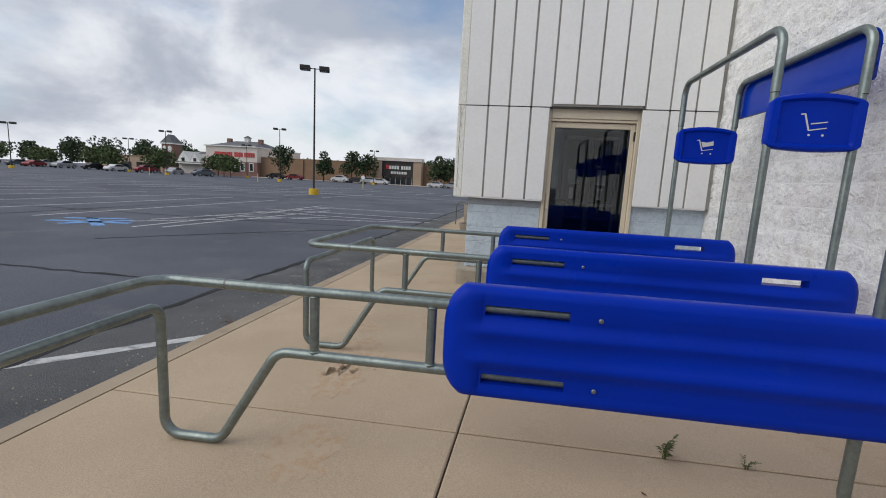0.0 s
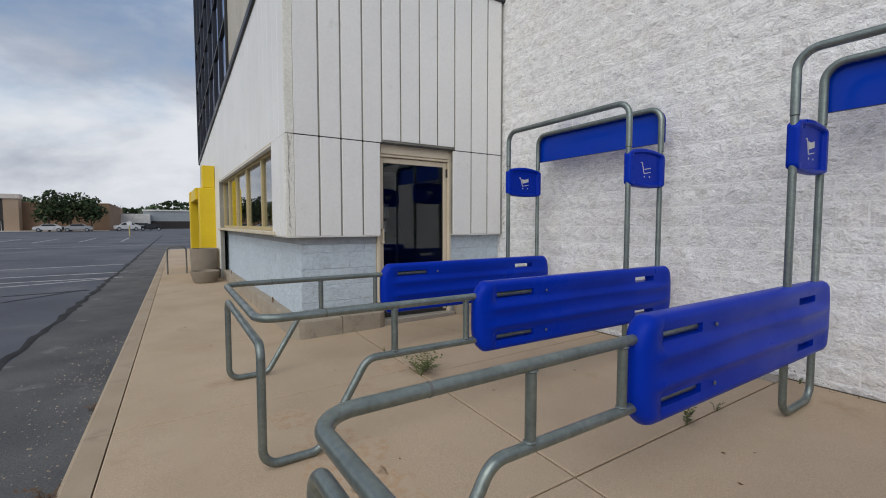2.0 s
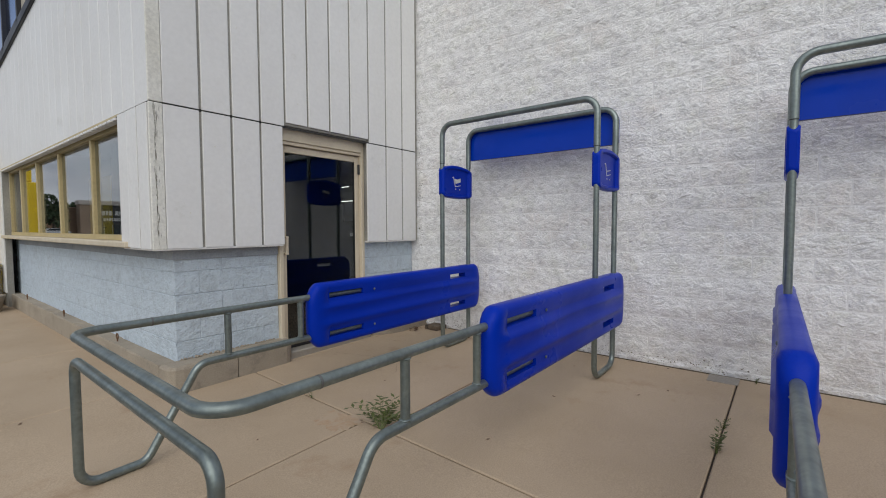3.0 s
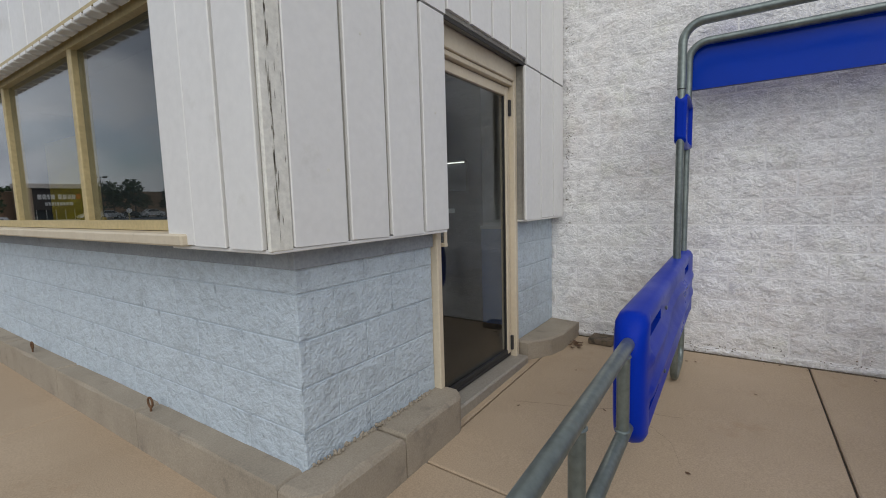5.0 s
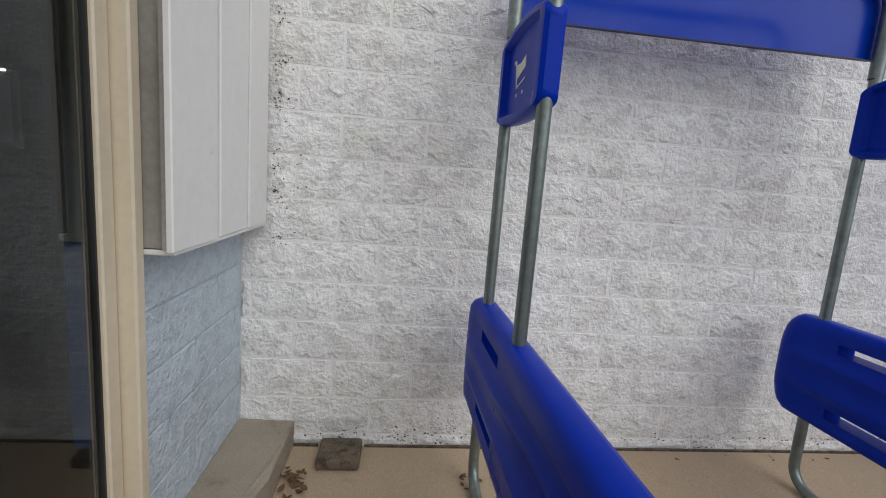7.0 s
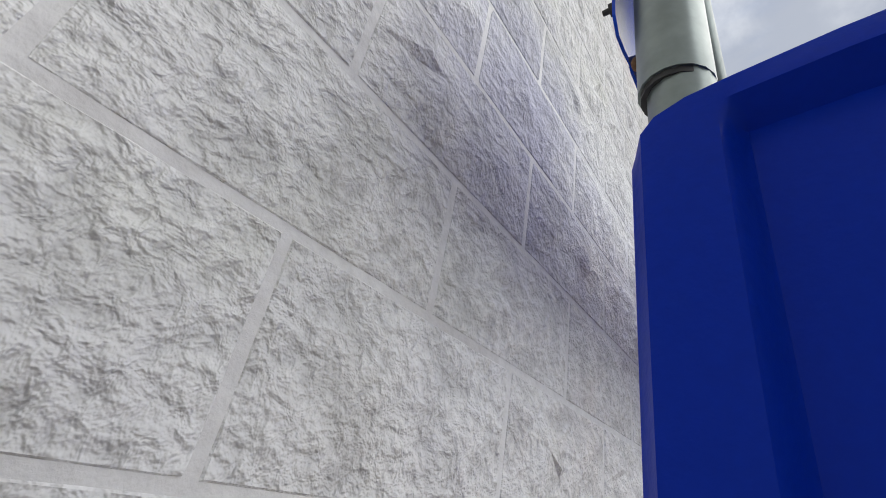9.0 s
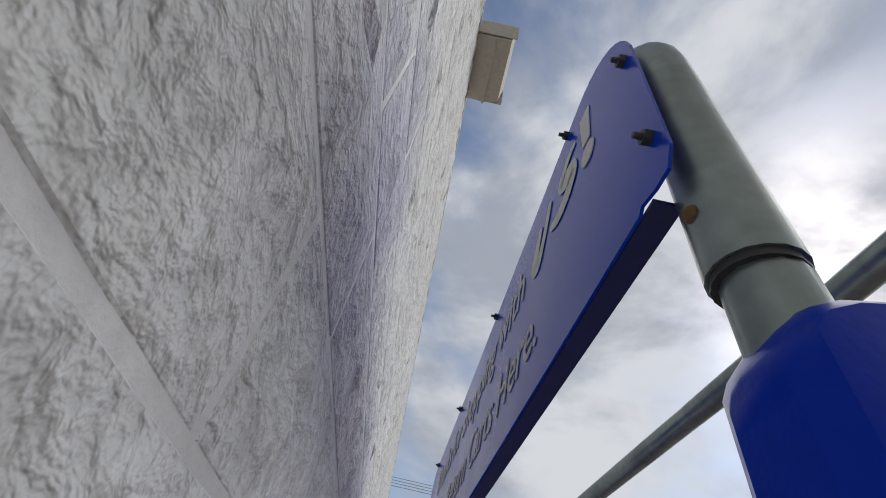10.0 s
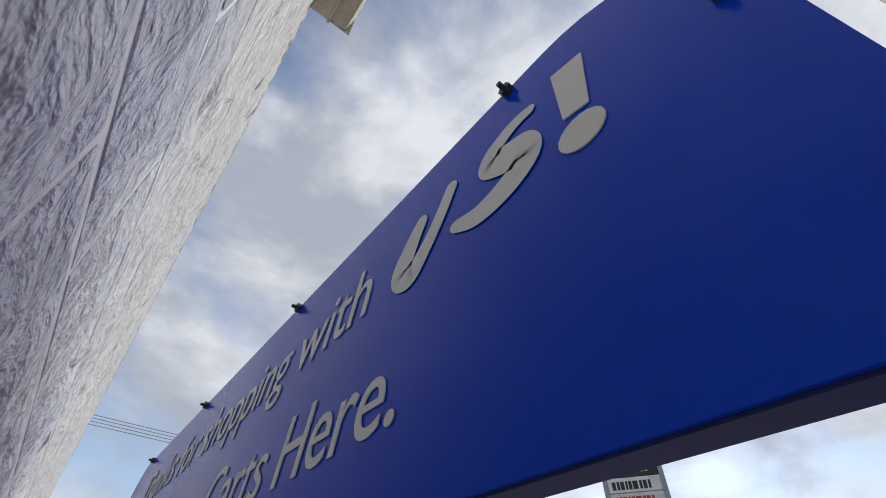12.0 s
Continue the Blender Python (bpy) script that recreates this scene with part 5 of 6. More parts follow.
# distant wood behind the shops
wd = bmesh.new()
q = random.Random(77)
for i in range(5200):
    x = q.uniform(-190, 90)
    top = 8.6 + 1.3 * math.sin(x * 0.09) + 0.8 * math.sin(x * 0.31 + 1)
    c = Vector((x, 205 + q.uniform(-9, 9), q.uniform(0.1, 1) ** 0.7 * top))
    u = Vector((q.gauss(0, 1), q.gauss(0, 1), q.gauss(0, 1))).normalized() * q.uniform(0.6, 1.3)
    v = u.cross(Vector((q.gauss(0, 1), q.gauss(0, 1), q.gauss(0, 1)))).normalized() * q.uniform(0.5, 1.1)
    wd.faces.new([wd.verts.new(c + e) for e in (-u, -u * 0.2 - v, u, u * 0.1 + v)])
tagged(part("wood", wd, M_CROWN), "dark distant belt of trees behind the shops", "trees", kind="stuff")

# ---------------------------------------------------------------- shops across the car park
M_BROWN = surf("brown_block_wall", (0.27, 0.17, 0.105), (0.23, 0.145, 0.09), 0.9, big=0.3, fine=4, bump=0.1, tone=0.08)
M_TAN = surf("tan_render", (0.42, 0.31, 0.22), (0.37, 0.27, 0.19), 0.9, big=0.3, fine=4, bump=0.1, tone=0.05)
M_PALE = surf("pale_render", (0.62, 0.56, 0.50), (0.56, 0.50, 0.45), 0.8, big=0.3, fine=4, bump=0.0)
M_BRICKR = surf("red_brick", (0.22, 0.125, 0.10), (0.18, 0.10, 0.08), 0.9, big=0.4, fine=8, bump=0.1)
M_ROOF = surf("grey_shingle_roof", (0.13, 0.135, 0.14), (0.10, 0.10, 0.105), 0.9, fine=6, bump=0.2)
M_SHOPWHITE = surf("white_shop_trim", (0.72, 0.71, 0.68), None, 0.7, fine=6, bump=0.0)
M_SIGNDARK = surf("dark_brown_fascia", (0.035, 0.026, 0.024), None, 0.6, fine=6, bump=0.0)
M_RED = surf("red_lettering", (0.55, 0.03, 0.03), None, 0.5, fine=10, bump=0.0)
M_SHOPGLASS = surf("dark_shop_glass", (0.03, 0.035, 0.04), None, 0.15, fine=6, bump=0.0)
M_GREYMETAL = surf("grey_metal_wall", (0.33, 0.36, 0.38), (0.28, 0.31, 0.33), 0.6, fine=3, bump=0.05)


def ridge(bm, x0, x1, y0, y1, z0, z1, axis="x", hip=0.0):
    """A pitched roof with its ridge along an axis."""
    if axis == "x":
        m = (y0 + y1) / 2
        v = [bm.verts.new(p) for p in ((x0, y0, z0), (x1, y0, z0), (x1, y1, z0), (x0, y1, z0), (x0 + hip, m, z1), (x1 - hip, m, z1))]
        fs = ((0, 1, 5, 4), (2, 3, 4, 5), (1, 2, 5), (3, 0, 4), (3, 2, 1, 0))
    else:
        m = (x0 + x1) / 2
        v = [bm.verts.new(p) for p in ((x0, y0, z0), (x1, y0, z0), (x1, y1, z0), (x0, y1, z0), (m, y0 + hip, z1), (m, y1 - hip, z1))]
        fs = ((1, 2, 5, 4), (3, 0, 4, 5), (0, 1, 4), (2, 3, 5), (3, 2, 1, 0))
    for f in fs:
        bm.faces.new([v[i] for i in f])
    return bm


def bars(parent, x, y, z, widths, h, mat, gap=0.25):
    """A line of lettering too small to read, as plain bars."""
    for w in widths:
        part("letter_bar", boxed(x, x + w, y - 0.08, y, z, z + h), mat, parent)
        x += w + gap


big = thing("furniture_store", "long low brown block store with a tall tan entrance", "store building", (0.9, 118, ZLOT))
part("wall", boxed(-73, -11, 0, 40, 0, 5.3), M_BROWN, big)
part("coping", boxed(-73.1, -10.9, -0.1, 40.1, 5.3, 5.45), M_TAN, big)
for x in (-66.5, -60, -47, -39.5):
    part("pilaster", boxed(x - 0.5, x + 0.5, -0.35, -0.005, 0, 5.1), M_BROWN, big)
ent = part("entrance", boxed(-37.6, -35.7, -2.5, -0.01, 0, 5.9), M_TAN, big, "tall tan entrance front")
part("pier", boxed(-27.0, -24.8, -2.5, -0.01, 0, 5.9), M_TAN, ent)
part("cornice", boxed(-37.8, -24.6, -2.7, -0.01, 5.9, 6.7), M_PALE, ent)
part("fascia", boxed(-35.69, -27.01, -2.2, -0.01, 2.0, 5.89), M_SIGNDARK, ent, "dark fascia with pale lettering")
part("shop_doors", boxed(-35.69, -27.01, -1.2, -0.01, 0, 1.99), M_SHOPGLASS, ent)
for i in range(6):
    part("door_post", boxed(-35.2 + i * 1.5, -35.1 + i * 1.5, -1.28, -1.21, 0, 1.99), M_SHOPWHITE, ent)
bars(big, -34.6, -2.21, 3.9, (0.75,), 1.0, M_RED)
bars(big, -33.7, -2.21, 3.9, (0.6, 0.5, 0.6, 0.6), 0.85, M_SHOPWHITE, 0.15)
bars(big, -30.4, -2.21, 3.9, (0.6, 0.35, 0.6, 0.6), 0.85, M_SHOPWHITE, 0.15)
bars(big, -33.2, -2.21, 2.75, (0.55, 0.4, 0.3, 0.4, 0.3, 0.2, 0.4, 0.3, 0.4), 0.6, M_SHOPWHITE, 0.14)
part("footway", boxed(-73, -11, -4, -0.4, 0, 0.14), M_PALE, big)

xm = thing("gift_store", "pale two-storey store front with red brick base and grey hipped roof", "store building", (-3.14, 116, ZLOT))
part("wall", boxed(-90.2, -73.1, 0, 25, 3.4, 6.8), M_PALE, xm)
part("brick_base", boxed(-90.2, -73.1, 0, 25, 0, 3.39), M_BRICKR, xm, "red brick base")
part("cornice", boxed(-90.6, -72.9, -0.4, 25.2, 6.8, 7.05), M_SHOPWHITE, xm)
part("roof", ridge(bmesh.new(), -89.5, -73.8, 0.5, 16, 7.05, 8.6, "x", 3.5), M_ROOF, xm)
for x in (-87, -76.2):
    part("chimney", boxed(x - 0.6, x + 0.6, 6, 7.2, 7.4, 9.1), M_BRICKR, xm)
part("cupola", boxed(-82.2, -80.8, 7, 8.4, 8.2, 9.4), M_SHOPWHITE, xm)
part("cupola_roof", ridge(bmesh.new(), -82.5, -80.5, 6.8, 8.6, 9.4, 10.0, "x", 0.9), M_ROOF, xm)
for x in (-88.3, -85.2, -78.0, -75.0):
    wdw = part("window", boxed(x - 0.75, x + 0.75, -0.08, -0.002, 1.2, 3.2), M_SHOPWHITE, xm, "white framed window")
    part("pane", boxed(x - 0.5, x + 0.5, -0.11, -0.082, 1.4, 3.0), M_SHOPGLASS, wdw)
ar = bmesh.new()
bmesh.ops.create_cone(ar, cap_ends=True, segments=20, radius1=1.6, radius2=1.6, depth=0.2, matrix=pose(-81.6, -0.12, 2.4, 90))
part("arched_window", ar, M_SHOPWHITE, xm)
bars(xm, -87.2, -0.01, 4.5, (1.0, 0.5, 0.5, 0.3, 0.5, 0.4, 0.6, 0.5, 0.5), 1.05, M_RED, 0.14)
bars(xm, -80.6, -0.01, 4.5, (0.8, 0.5, 0.5, 0.5), 1.05, M_RED, 0.14)
bars(xm, -77.3, -0.01, 4.5, (0.8, 0.5, 0.5, 0.5, 0.5), 1.05, M_RED, 0.14)

big.scale, xm.scale = (0.975, 1, 1.05), (0.912, 1, 1.18)
tw = thing("clock_tower", "small red brick tower with white gables and grey roof", "tower", (-97.6, 116, ZLOT))
tw.scale = (0.7, 0.7, 1.05)
part("shaft", boxed(-2.5, 2.5, 0, 5, 0, 7.6), M_BRICKR, tw)
part("cornice", boxed(-2.9, 2.9, -0.4, 5.4, 7.6, 7.95), M_SHOPWHITE, tw)
part("roof", ridge(bmesh.new(), -2.9, 2.9, -0.4, 5.4, 7.95, 10.2, "y", 1.2), M_ROOF, tw)
part("finial", tubed([(0, 2.3, 10.0), (0, 2.3, 11.2)], 0.1, n=8), M_ROOF, tw)
for x in (-1.2, 1.2):
    c = bmesh.new()
    bmesh.ops.create_cone(c, cap_ends=True, segments=20, radius1=0.85, radius2=0.85, depth=0.12, matrix=pose(x, -0.07, 6.3, 90))
    part("round_window", c, M_SHOPWHITE, tw)
hs = thing("gabled_shops", "row of white gabled shop fronts with grey roofs", "store building", (-7.3, 116.5, ZLOT))
part("wall", boxed(-100.2, -90.3, 0, 20, 0, 3.6), M_PALE, hs)
part("roof", ridge(bmesh.new(), -100.2, -90.3, -0.3, 14, 3.6, 6.0, "x"), M_ROOF, hs)
for x, wdt, top in ((-97.6, 2.6, 5.7), (-93.4, 1.9, 5.2)):
    gb2 = ridge(bmesh.new(), x - wdt, x + wdt, -1.0, 6, 3.0, top, "y")
    gble = part("gable", gb2, M_SHOPWHITE, hs, "white gable")
    part("gable_window", boxed(x - 0.5, x + 0.5, -1.06, -1.005, 3.1, 4.0), M_SHOPGLASS, gble)
part("canopy", boxed(-100.2, -90.3, -2.0, -0.01, 2.5, 2.8), M_SHOPWHITE, hs)
hs.scale = (0.87, 1, 1.1)
sh = thing("arcade_shops", "long low tan shop row with arched openings", "store building", (5.9, 117, ZLOT))
part("wall", boxed(-132, -105.4, 0, 20, 0, 4.2), M_TAN, sh)
part("coping", boxed(-132.2, -105.4, -0.2, 20, 4.2, 4.45), M_BROWN, sh)
for x in (-128, -123, -118, -113, -108.5):
    part("opening", boxed(x - 1.6, x + 1.6, -0.1, -0.002, 0, 2.5), M_SHOPGLASS, sh)
wb2 = thing("white_store", "low white flat-roofed building far across the car park", "store building", (0, 150, ZLOT))
part("wall", boxed(-13.5, -3.2, 0, 20, 0, 4.2), M_SHOPWHITE, wb2)
part("shop_front", boxed(-13.0, -3.6, -0.1, -0.002, 0, 1.7), M_SHOPGLASS, wb2)
gb3 = thing("grey_warehouse", "long grey metal building far across the car park", "warehouse", (0, 158, ZLOT))
part("wall", boxed(-5, 60, 0, 20, 0, 5.2), M_GREYMETAL, gb3)
part("roof_edge", boxed(-5.2, 60, -0.3, 20, 5.2, 5.6), M_SHOPWHITE, gb3)
part("lower_band", boxed(-5, 60, -0.1, -0.002, 0, 2.2), M_SIGNDARK, gb3)


# ---------------------------------------------------------------- parked cars
def car_proto():
    t = thing("parked_car", "parked car in front of the shops", "car", group="parked cars")
    prof = [(-2.2, 0.35), (-2.25, 0.7), (-2.1, 0.92), (-1.25, 1.0), (-0.75, 1.42), (0.75, 1.46), (1.45, 1.02), (2.1, 0.9), (2.25, 0.62), (2.2, 0.35)]
    bm = bmesh.new()
    ra = [bm.verts.new((px, -0.85, pz)) for px, pz in prof]
    rb = [bm.verts.new((px, 0.85, pz)) for px, pz in prof]
    for i in range(len(prof)):
        j = (i + 1) % len(prof)
        bm.faces.new((ra[i], ra[j], rb[j], rb[i]))
    bm.faces.new(ra[::-1])
    bm.faces.new(rb)
    bmesh.ops.bevel(bm, geom=bm.edges[:], offset=0.06, segments=2, affect="EDGES")
    bmesh.ops.recalc_face_normals(bm, faces=bm.faces[:])
    return t, bm


def car(x, y, yaw, paint, high=1.0):
    t, bm = car_proto()
    part("body", bm, paint, t, smooth=True)
    for s in (-1, 1):
        wnd = bmesh.new()
        pts = [(-1.1, 1.02), (-0.72, 1.36), (0.72, 1.39), (1.25, 1.04)]
        a = [wnd.verts.new((px, s * 0.862, pz)) for px, pz in pts]
        b = [wnd.verts.new((px, s * 0.84, pz)) for px, pz in pts]
        wnd.faces.new(a)
        for i in range(4):
            wnd.faces.new((a[i], b[i], b[(i + 1) % 4], a[(i + 1) % 4]))
        part("side_window", wnd, M_SHOPGLASS, t)
        for wx in (-1.4, 1.4):
            tb2 = bmesh.new()
            bmesh.ops.create_cone(tb2, cap_ends=True, segments=18, radius1=0.34, radius2=0.34, depth=0.2, matrix=pose(wx, s * 0.78, 0.34, 90))
            wh = part("tyre", tb2, M_BLACK, t)
            rm = bmesh.new()
            bmesh.ops.create_cone(rm, cap_ends=True, segments=14, radius1=0.2, radius2=0.2, depth=0.03, matrix=pose(wx, s * 0.89, 0.34, 90))
            part("rim", rm, M_GREYMETAL, wh)
    t.matrix_world = pose(x, y, ZLOT, 0, 0, yaw) @ Matrix.Diagonal((1, 1, high, 1))


PAINTS = [surf(n, c, None, 0.3, 0.2, fine=4, bump=0.0, tone=0.02, spec=0.6) for n, c in (("white_car_paint", (0.7, 0.7, 0.7)), ("silver_car_paint", (0.4, 0.41, 0.43)), ("grey_car_paint", (0.09, 0.10, 0.12)),
                                                                    ("red_car_paint", (0.22, 0.02, 0.025)), ("black_car_paint", (0.02, 0.02, 0.022)))]
for x, y, yaw, k, hgt in ((-42.3, 108, 0, 0, 1.2), (-38.6, 109, 0, 4, 1.0), (-34.6, 108, 4, 1, 1.15), (-31.6, 107, 0, 0, 1.0), (-53.5, 106, 0, 3, 1.0), (-58, 105, 0, 4, 1.0), (-17.8, 108, 0, 0, 1.0),
                          (-13.8, 108, 0, 1, 1.0), (-6.5, 112, 10, 0, 1.2), (-2.5, 114, 0, 4, 1.0), (-4, 122, 0, 1, 1.15)):
    car(x, y, yaw, PAINTS[k], hgt)
for i in range(13):
    car(-62 - i * 5.1, 84 + (i * 3 % 4) * 2.2, 75 + (i % 3) * 12, PAINTS[(i * 7 + 2) % 5], 1.0 + 0.15 * (i % 2))

# ---------------------------------------------------------------- pylon sign and power lines behind the start of the walk
py = thing("pylon_sign", "tall grey shopping centre pylon sign with stacked name panels", "sign", (-25.0, -10.5, ZLOT))
for s in (-1, 1):
    part("leg", boxed(s * 1.75 - 0.14, s * 1.75 + 0.14, -0.3, 0.3, 0, 12.65, bevel=0.02), M_GREYMETAL, py)
zt = 12.55
for i, (h, mat, ink) in enumerate(((1.25, M_SIGNDARK, M_SHOPWHITE), (0.9, M_INWHITE, M_SIGNDARK), (0.8, M_SHOPWHITE, M_RED), (0.8, M_PALE, M_SIGNDARK), (0.85, M_SIGNDARK, M_SHOPWHITE), (0.8, M_SHOPWHITE, M_BASE), (0.8, M_PALE, M_SIGNDARK))):
    pn = part("name_panel", boxed(-1.6, 1.6, -0.22, 0.22, zt - h + 0.05, zt, bevel=0.01), mat, py)
    x = -1.35
    for w in (0.3, 0.22, 0.3, 0.18, 0.26, 0.4, 0.22, 0.3, 0.2):
        part("letter_bar", boxed(x, x + w * 0.75, -0.235, -0.2215, zt - h * 0.78, zt - h * 0.25), M_RED if (i == 0 and x < -1.2) else ink, pn)
        x += w
    zt -= h
py.rotation_euler = (0, 0, radians(120.2))
pwr = thing("power_line", "four thin overhead power lines", "power line", (0, -30, 0))
for k in range(4):
    part("wire", tubed([(-90 + 9 * i, -0.25 * k, 13.0 + 0.28 * k + ((i - 10) * 0.09) ** 2) for i in range(21)], 0.016, n=5), M_BLACK, pwr)
for x in (-90, 90):
    part("pole", tubed([(x, -0.4, ZLOT - 0.1), (x, -0.4, 14.9)], [0.17, 0.12], n=8), M_BARK, pwr, "wooden utility pole")
    part("crossarm", boxed(x - 0.06, x + 0.06, -1.2, 0.4, 13.6, 13.75), M_BARK, pwr)


# ---------------------------------------------------------------- roof scupper box
sc = thing("roof_scupper", "beige sheet metal scupper box under the roof edge", "scupper", (XW - 0.012, 5.145, 4.59))
bm = bmesh.new()
prof = [(0, 0.02), (-0.105, 0.0), (-0.205, 0.035), (-0.23, 0.22), (-0.12, 0.22), (0, 0.24)]
ra = [bm.verts.new((px, -0.20, pz)) for px, pz in prof]
rb = [bm.verts.new((px, 0.20, pz)) for px, pz in prof]
for i in range(len(prof)):
    j = (i + 1) % len(prof)
    bm.faces.new((ra[i], ra[j], rb[j], rb[i]))
bm.faces.new(ra[::-1])
bm.faces.new(rb)
bmesh.ops.recalc_face_normals(bm, faces=bm.faces[:])
part("body", bm, M_BEIGE, sc)
lip = bmesh.new()
for y in (-0.212, 0.206):
    box(lip, -0.235, 0.0, y, y + 0.006, 0.035, 0.25)
box(lip, -0.115, -0.10, -0.206, 0.206, -0.010, -0.001)
part("seam", lip, M_BEIGE, sc)
part("dark_opening", boxed(-0.20, -0.13, -0.16, 0.16, -0.008, 0.006), M_TRIM, sc).rotation_euler = (0, radians(19), 0)


# ---------------------------------------------------------------- weeds, leaves and litter
def weed(at, n, h, seed, droop=0.3, mat=None):
    q = random.Random(seed)
    t = thing("weed", "small green weed growing from a pavement joint", "weed", at, group="weeds in the joints")
    st, lf = bmesh.new(), bmesh.new()
    for i in range(n):
        a = q.uniform(0, 6.28)
        d = Vector((math.cos(a), math.sin(a), 0))
        hh = h * q.uniform(0.5, 1.1)
        pts = [Vector((0, 0, -0.01)) + d * 0.01, d * hh * droop * 0.5 + Vector((0, 0, hh * 0.55)), d * hh * droop * 1.4 + Vector((0, 0, hh * (1 - droop * 0.5)))]
        tube(st, pts, [0.0022, 0.0016, 0.001], n=5)
        for k in range(9):
            f = 0.25 + 0.75 * k / 8
            p = pts[0].lerp(pts[1], f * 2) if f < 0.5 else pts[1].lerp(pts[2], f * 2 - 1)
            side = d.cross(Vector((0, 0, 1))) * (1 if k % 2 else -1)
            u = (side * 0.8 + d * 0.5 + Vector((0, 0, q.uniform(-.1, .5)))).normalized() * q.uniform(0.022, 0.042) * h / 0.14
            w = u.cross(Vector((0, 0, 1))).normalized() * 0.008 * h / 0.14
            lf.faces.new([lf.verts.new(p + e) for e in (u * 0.02, u * 0.5 + w, u, u * 0.5 - w)])
    part("stems", st, mat or M_LEAF, t)
    part("leaves", lf, mat or M_LEAF, t)
    return t


weed((1.09, 5.26, slope(1.1)), 18, 0.21, 1, droop=0.75)
weed((2.08, 3.42, slope(2.0)), 6, 0.14, 2, droop=0.2)
weed((2.47, 3.42, slope(2.4)), 5, 0.07, 3, droop=0.5)
weed((3.55, 3.3, slope(3.5)), 4, 0.07, 5)
weed((road_edge(4.9) - 0.04, 4.9, ZLOT), 9, 0.12, 6, droop=0.9, mat=M_DRYLEAF)
weed((road_edge(6.2) - 0.03, 6.2, ZLOT), 6, 0.09, 7, droop=0.7, mat=M_DRYLEAF)
weed((1.14, 6.1, slope(1.1)), 4, 0.05, 8, droop=0.6)


def leaf(x, y, size, seed, z=None):
    q = random.Random(seed)
    bm = bmesh.new()
    a = [bm.verts.new(p) for p in ((-1, 0, 0.15), (-0.3, -0.45, 0.0), (0.4, -0.4, 0.06), (1, 0, 0.3), (0.4, 0.42, 0.1), (-0.3, 0.45, 0.22), (0, 0, 0.02))]
    for i in range(6):
        bm.faces.new((a[i], a[(i + 1) % 6], a[6]))
    me = bpy.data.meshes.new("dry_leaf")
    bm.to_mesh(me)
    bm.free()
    me.materials.append(M_DRYLEAF)
    t = tagged(new("dry_leaf", me), "curled dry brown leaf lying on the concrete", "leaf", group="dry leaves")
    t.matrix_world = pose(x, y, (slope(x) if z is None else z) + 0.002, q.uniform(-8, 8), q.uniform(-8, 8), q.uniform(0, 360)) @ Matrix.Diagonal((size, size, size, 1))


q = random.Random(31)
for i, (x, y, s) in enumerate(((2.72, 4.02, 0.020), (2.30, 4.55, 0.018), (2.95, 3.85, 0.022), (1.9, 3.1, 0.016), (2.05, 3.0, 0.012), (1.65, 2.9, 0.015), (2.5, 5.0, 0.017), (1.75, 5.9, 0.018),
                               (2.9, 5.6, 0.014), (2.2, 6.4, 0.015), (3.1, 4.7, 0.015), (1.4, 4.6, 0.014), (0.5, 5.8, 0.013), (-0.4, 7.4, 0.02), (-0.6, 8.6, 0.022), (0.3, 4.1, 0.012), (2.0, 6.9, 0.014), (2.75, 6.75, 0.012))):
    leaf(x, y, s, i)
for i in range(26):
    leaf(3.30 + q.gauss(0, 0.05), 6.91 + q.gauss(0, 0.035), q.uniform(0.012, 0.03), 100 + i, slope(3.3) + q.uniform(0, 0.03))
for i in range(9):
    leaf(3.36 + q.gauss(0, 0.05), 6.10 + q.gauss(0, 0.05), q.uniform(0.01, 0.02), 200 + i)
for i in range(16):
    leaf(3.54 + q.uniform(-0.02, 0.04), q.uniform(2.2, 6.6), q.uniform(0.008, 0.016), 300 + i)
M_DIRTY = surf("dirty_concrete", (0.17, 0.13, 0.09), (0.10, 0.078, 0.055), 0.95, big=12, fine=90, bump=0.6, stain=(0.05, 0.042, 0.03), stain_at=(0.5, 0.62), stain_scale=18)
bk = thing("concrete_chunk", "dirty loose concrete block lying against the wall", "block", (3.50, 6.74, slope(3.5)))
part("chunk", boxed(-0.10, 0.10, -0.11, 0.10, 0, 0.055, bevel=0.012, segs=2), M_DIRTY, bk)
gp = thing("drain_plate", "grey weathered metal plate set at the foot of the wall", "plate", (3.51, 3.525, slope(3.51)))
part("plate", boxed(-0.10, 0.098, -0.115, 0.115, -0.004, 0.006, bevel=0.003), M_THRESH, gp)
for x, y in ((0.50, 8.5), (0.50, 10.6), (0.50, 12.9)):
    h = thing("eye_hook", "small dark iron ring fixed to the kerb", "hook", (x, y, ZKL - 0.012), group="kerb hooks")
    part("ring", tubed([(0, 0.028 * math.cos(a), 0.055 + 0.028 * math.sin(a)) for a in [radians(24 * i) for i in range(15)]], 0.006, n=8, closed=True), M_RUST, h)
    part("shank", tubed([(0, 0, -0.01), (0, 0, 0.03)], 0.006, n=8), M_RUST, h)
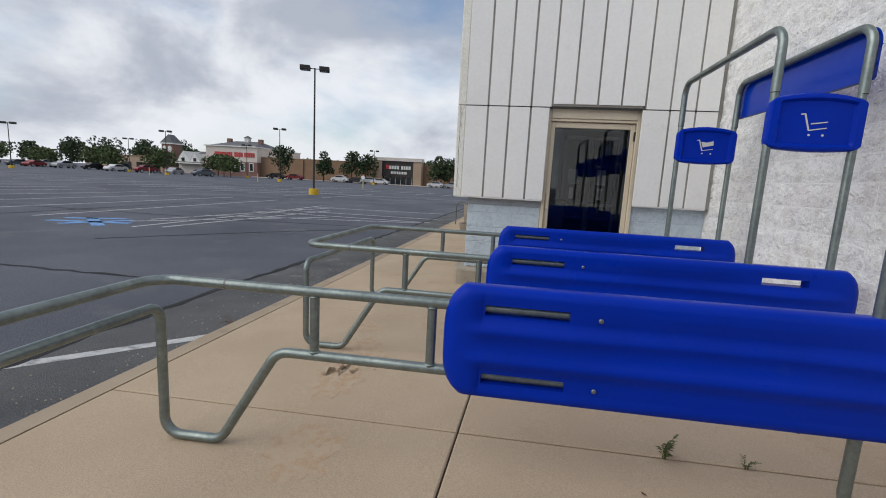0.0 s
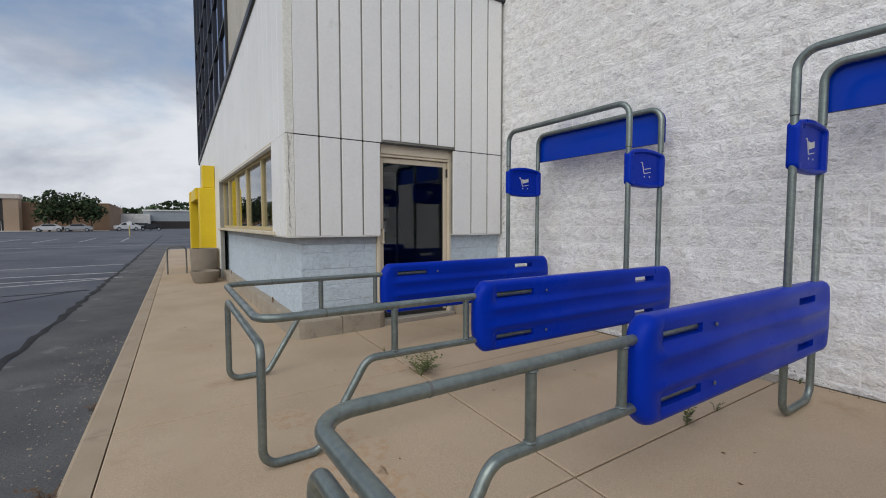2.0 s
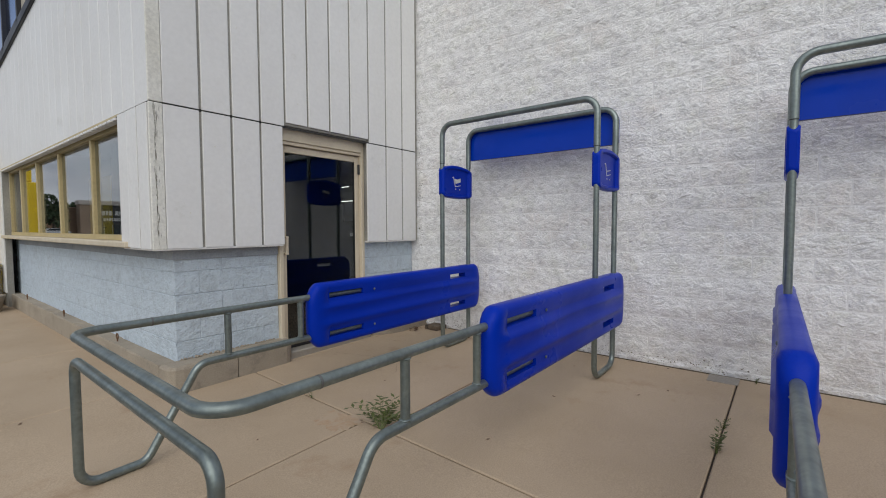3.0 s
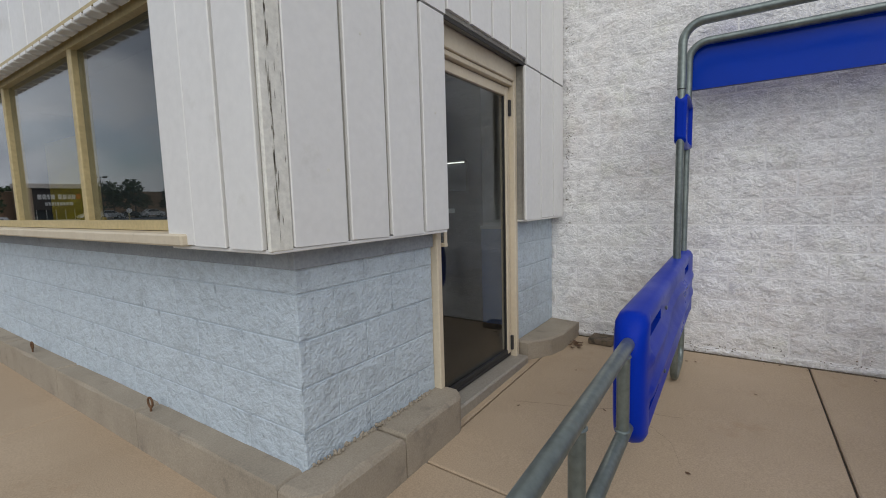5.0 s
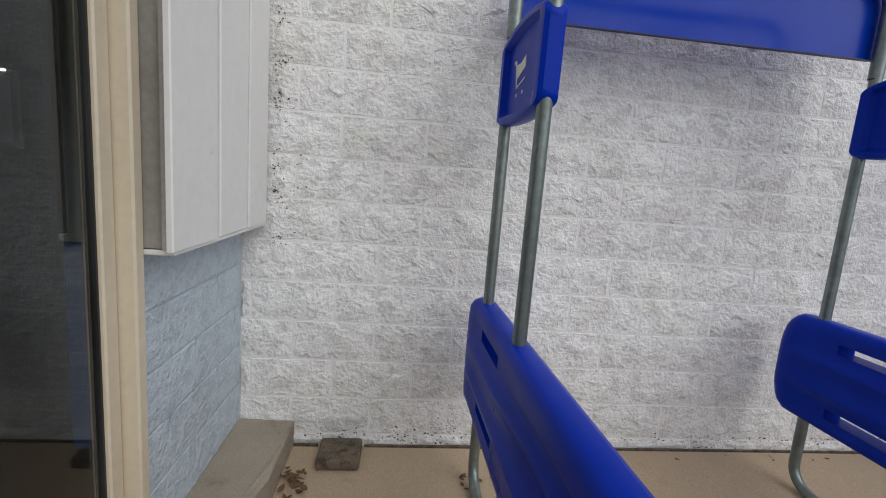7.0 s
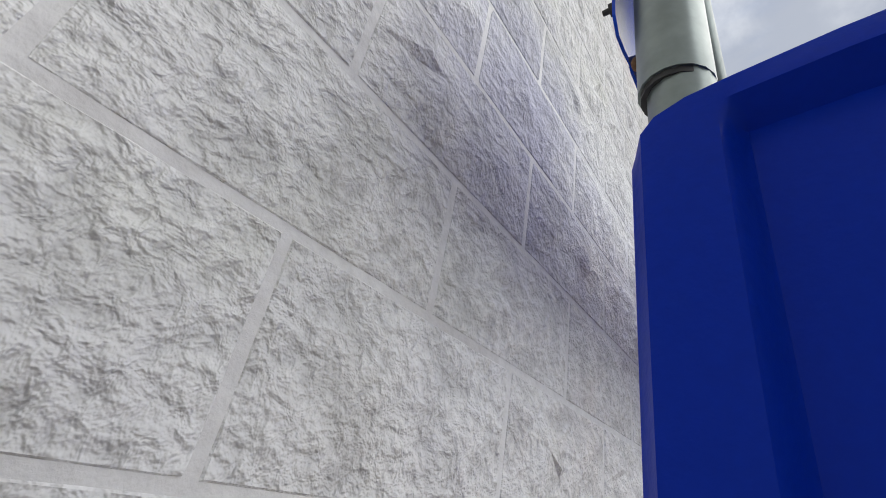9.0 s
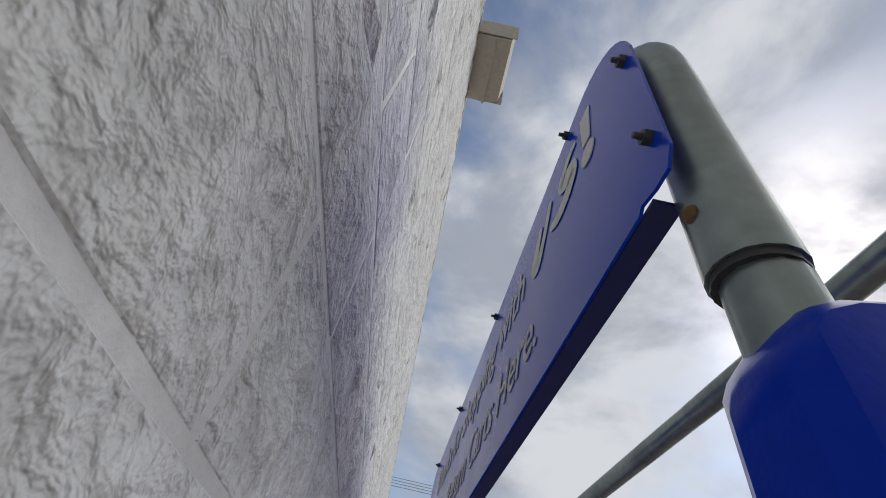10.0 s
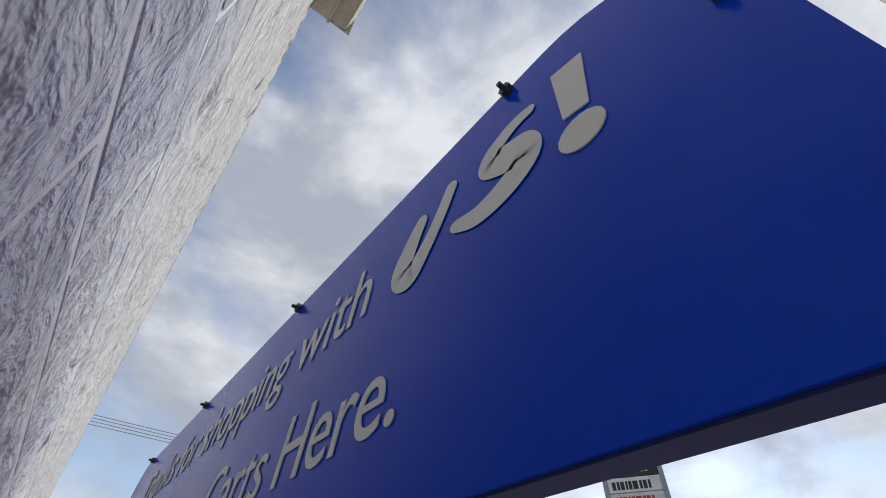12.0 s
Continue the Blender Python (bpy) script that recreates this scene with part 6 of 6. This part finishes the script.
# crumbs of mortar along the foot of the base and pebbles by the kerb
gr = bmesh.new()
for i in range(620):
    if i < 110:
        p = (q.uniform(0.62, 1.5), YB - q.uniform(0.004, 0.03), ZKL + 0.003)
        s = q.uniform(0.004, 0.016)
    else:
        y = q.uniform(1.5, 9)
        p = (road_edge(y) - abs(q.gauss(0, 0.28)), y, ZLOT + 0.004)
        s = q.uniform(0.003, 0.011)
    bmesh.ops.create_icosphere(gr, subdivisions=1, radius=s, matrix=pose(*p, q.uniform(0, 90), q.uniform(0, 90)) @ Matrix.Diagonal((1, q.uniform(.6, 1), q.uniform(.5, .9), 1)))
tagged(part("gravel", gr, M_KERB), "loose grit and mortar crumbs along the kerbs", "gravel", kind="stuff")
# rusty stains where carts scraped the slabs
M_STAIN = surf("rust_stain", (0.42, 0.275, 0.165), (0.44, 0.32, 0.21), 0.9, big=9, fine=60, bump=0.1, stain=(0.45, 0.345, 0.238), stain_at=(0.42, 0.55), stain_scale=16)
for i, (cx, cy, w, h) in enumerate(((0.05, 4.35, 0.30, 0.45), (0.10, 3.85, 0.22, 0.35), (-0.1, 5.0, 0.18, 0.22), (0.25, 3.1, 0.25, 0.3), (1.0, 5.6, 0.16, 0.22))):
    qq = random.Random(i)
    bm = bmesh.new()
    ring = []
    for k in range(40):
        a = 2 * math.pi * k / 40
        rr = 0.55 + 0.45 * qq.random()
        x, y = cx + w * rr * math.cos(a), cy + h * rr * math.sin(a)
        ring.append(bm.verts.new((x, y, slope(x) + 0.0012)))
    bm.faces.new(ring)
    part("stain", bm, M_STAIN, pavement, "faint rust-coloured stain on the concrete")
# hairline cracks in the slabs by the door
for pts in ([(2.05, 6.95), (2.28, 6.25), (2.33, 5.95)], [(2.28, 6.25), (2.0, 6.0), (1.78, 5.93)]):
    bm = bmesh.new()
    prev = None
    qq = random.Random(3)
    for a, b in zip(pts, pts[1:]):
        for k in range(12):
            p = Vector(a).lerp(Vector(b), k / 12)
            x, y = p.x + qq.uniform(-.008, .008), p.y
            cur = [bm.verts.new((x + e, y, slope(x) + 0.001)) for e in (-0.0012, 0.0012)]
            if prev:
                bm.faces.new((prev[0], prev[1], cur[1], cur[0]))
            prev = cur
    part("hairline_crack", bm, M_DARKJOINT, pavement, "thin crack in the slab")

# black mildew flecks in the corner by the siding and splashes of dirt along the foot of the wall
qq = random.Random(77)
fl = bmesh.new()
spots = []
for i in range(330):
    spots.append((YB - 0.145 - abs(qq.gauss(0, 0.03)) if qq.random() < 0.85 else YB - 0.18 - abs(qq.gauss(0, 0.1)), qq.uniform(1.0, 2.9), 1.0))
for i in range(420):
    y = qq.choice((6.55, 6.3, 5.9, 4.8, 4.2, 3.6)) + qq.gauss(0, 0.25)
    spots.append((min(y, 6.95), 0.012 + abs(qq.gauss(0, 0.06)), 1.1))
for y, z, s in spots:
    n_ = qq.randint(5, 7)
    w, h = s * qq.uniform(0.002, 0.009), s * qq.uniform(0.0015, 0.005)
    tilt = qq.uniform(-0.7, 0.7)
    ring = []
    for k in range(n_):
        a = 2 * math.pi * k / n_
        u, v = w * math.cos(a) * qq.uniform(0.5, 1.2), h * math.sin(a) * qq.uniform(0.5, 1.2)
        ring.append(fl.verts.new((XW - 0.0065, y + u * math.cos(tilt) - v * math.sin(tilt), z + u * math.sin(tilt) + v * math.cos(tilt))))
    fl.faces.new(ring)
tagged(part("dirt_flecks", fl, M_DIRTY, wall, "dark mildew and dirt flecks"), kind="stuff")
for y0, y1 in ((1.5, 6.62), (6.86, 6.985)):
    part("foot_joint", boxed(XW - 0.013, XW + 0.01, y0, y1, -0.05, 0.004, bevel=0.002), M_DIRTY, wall, "dark dirt-filled joint at the foot of the wall")
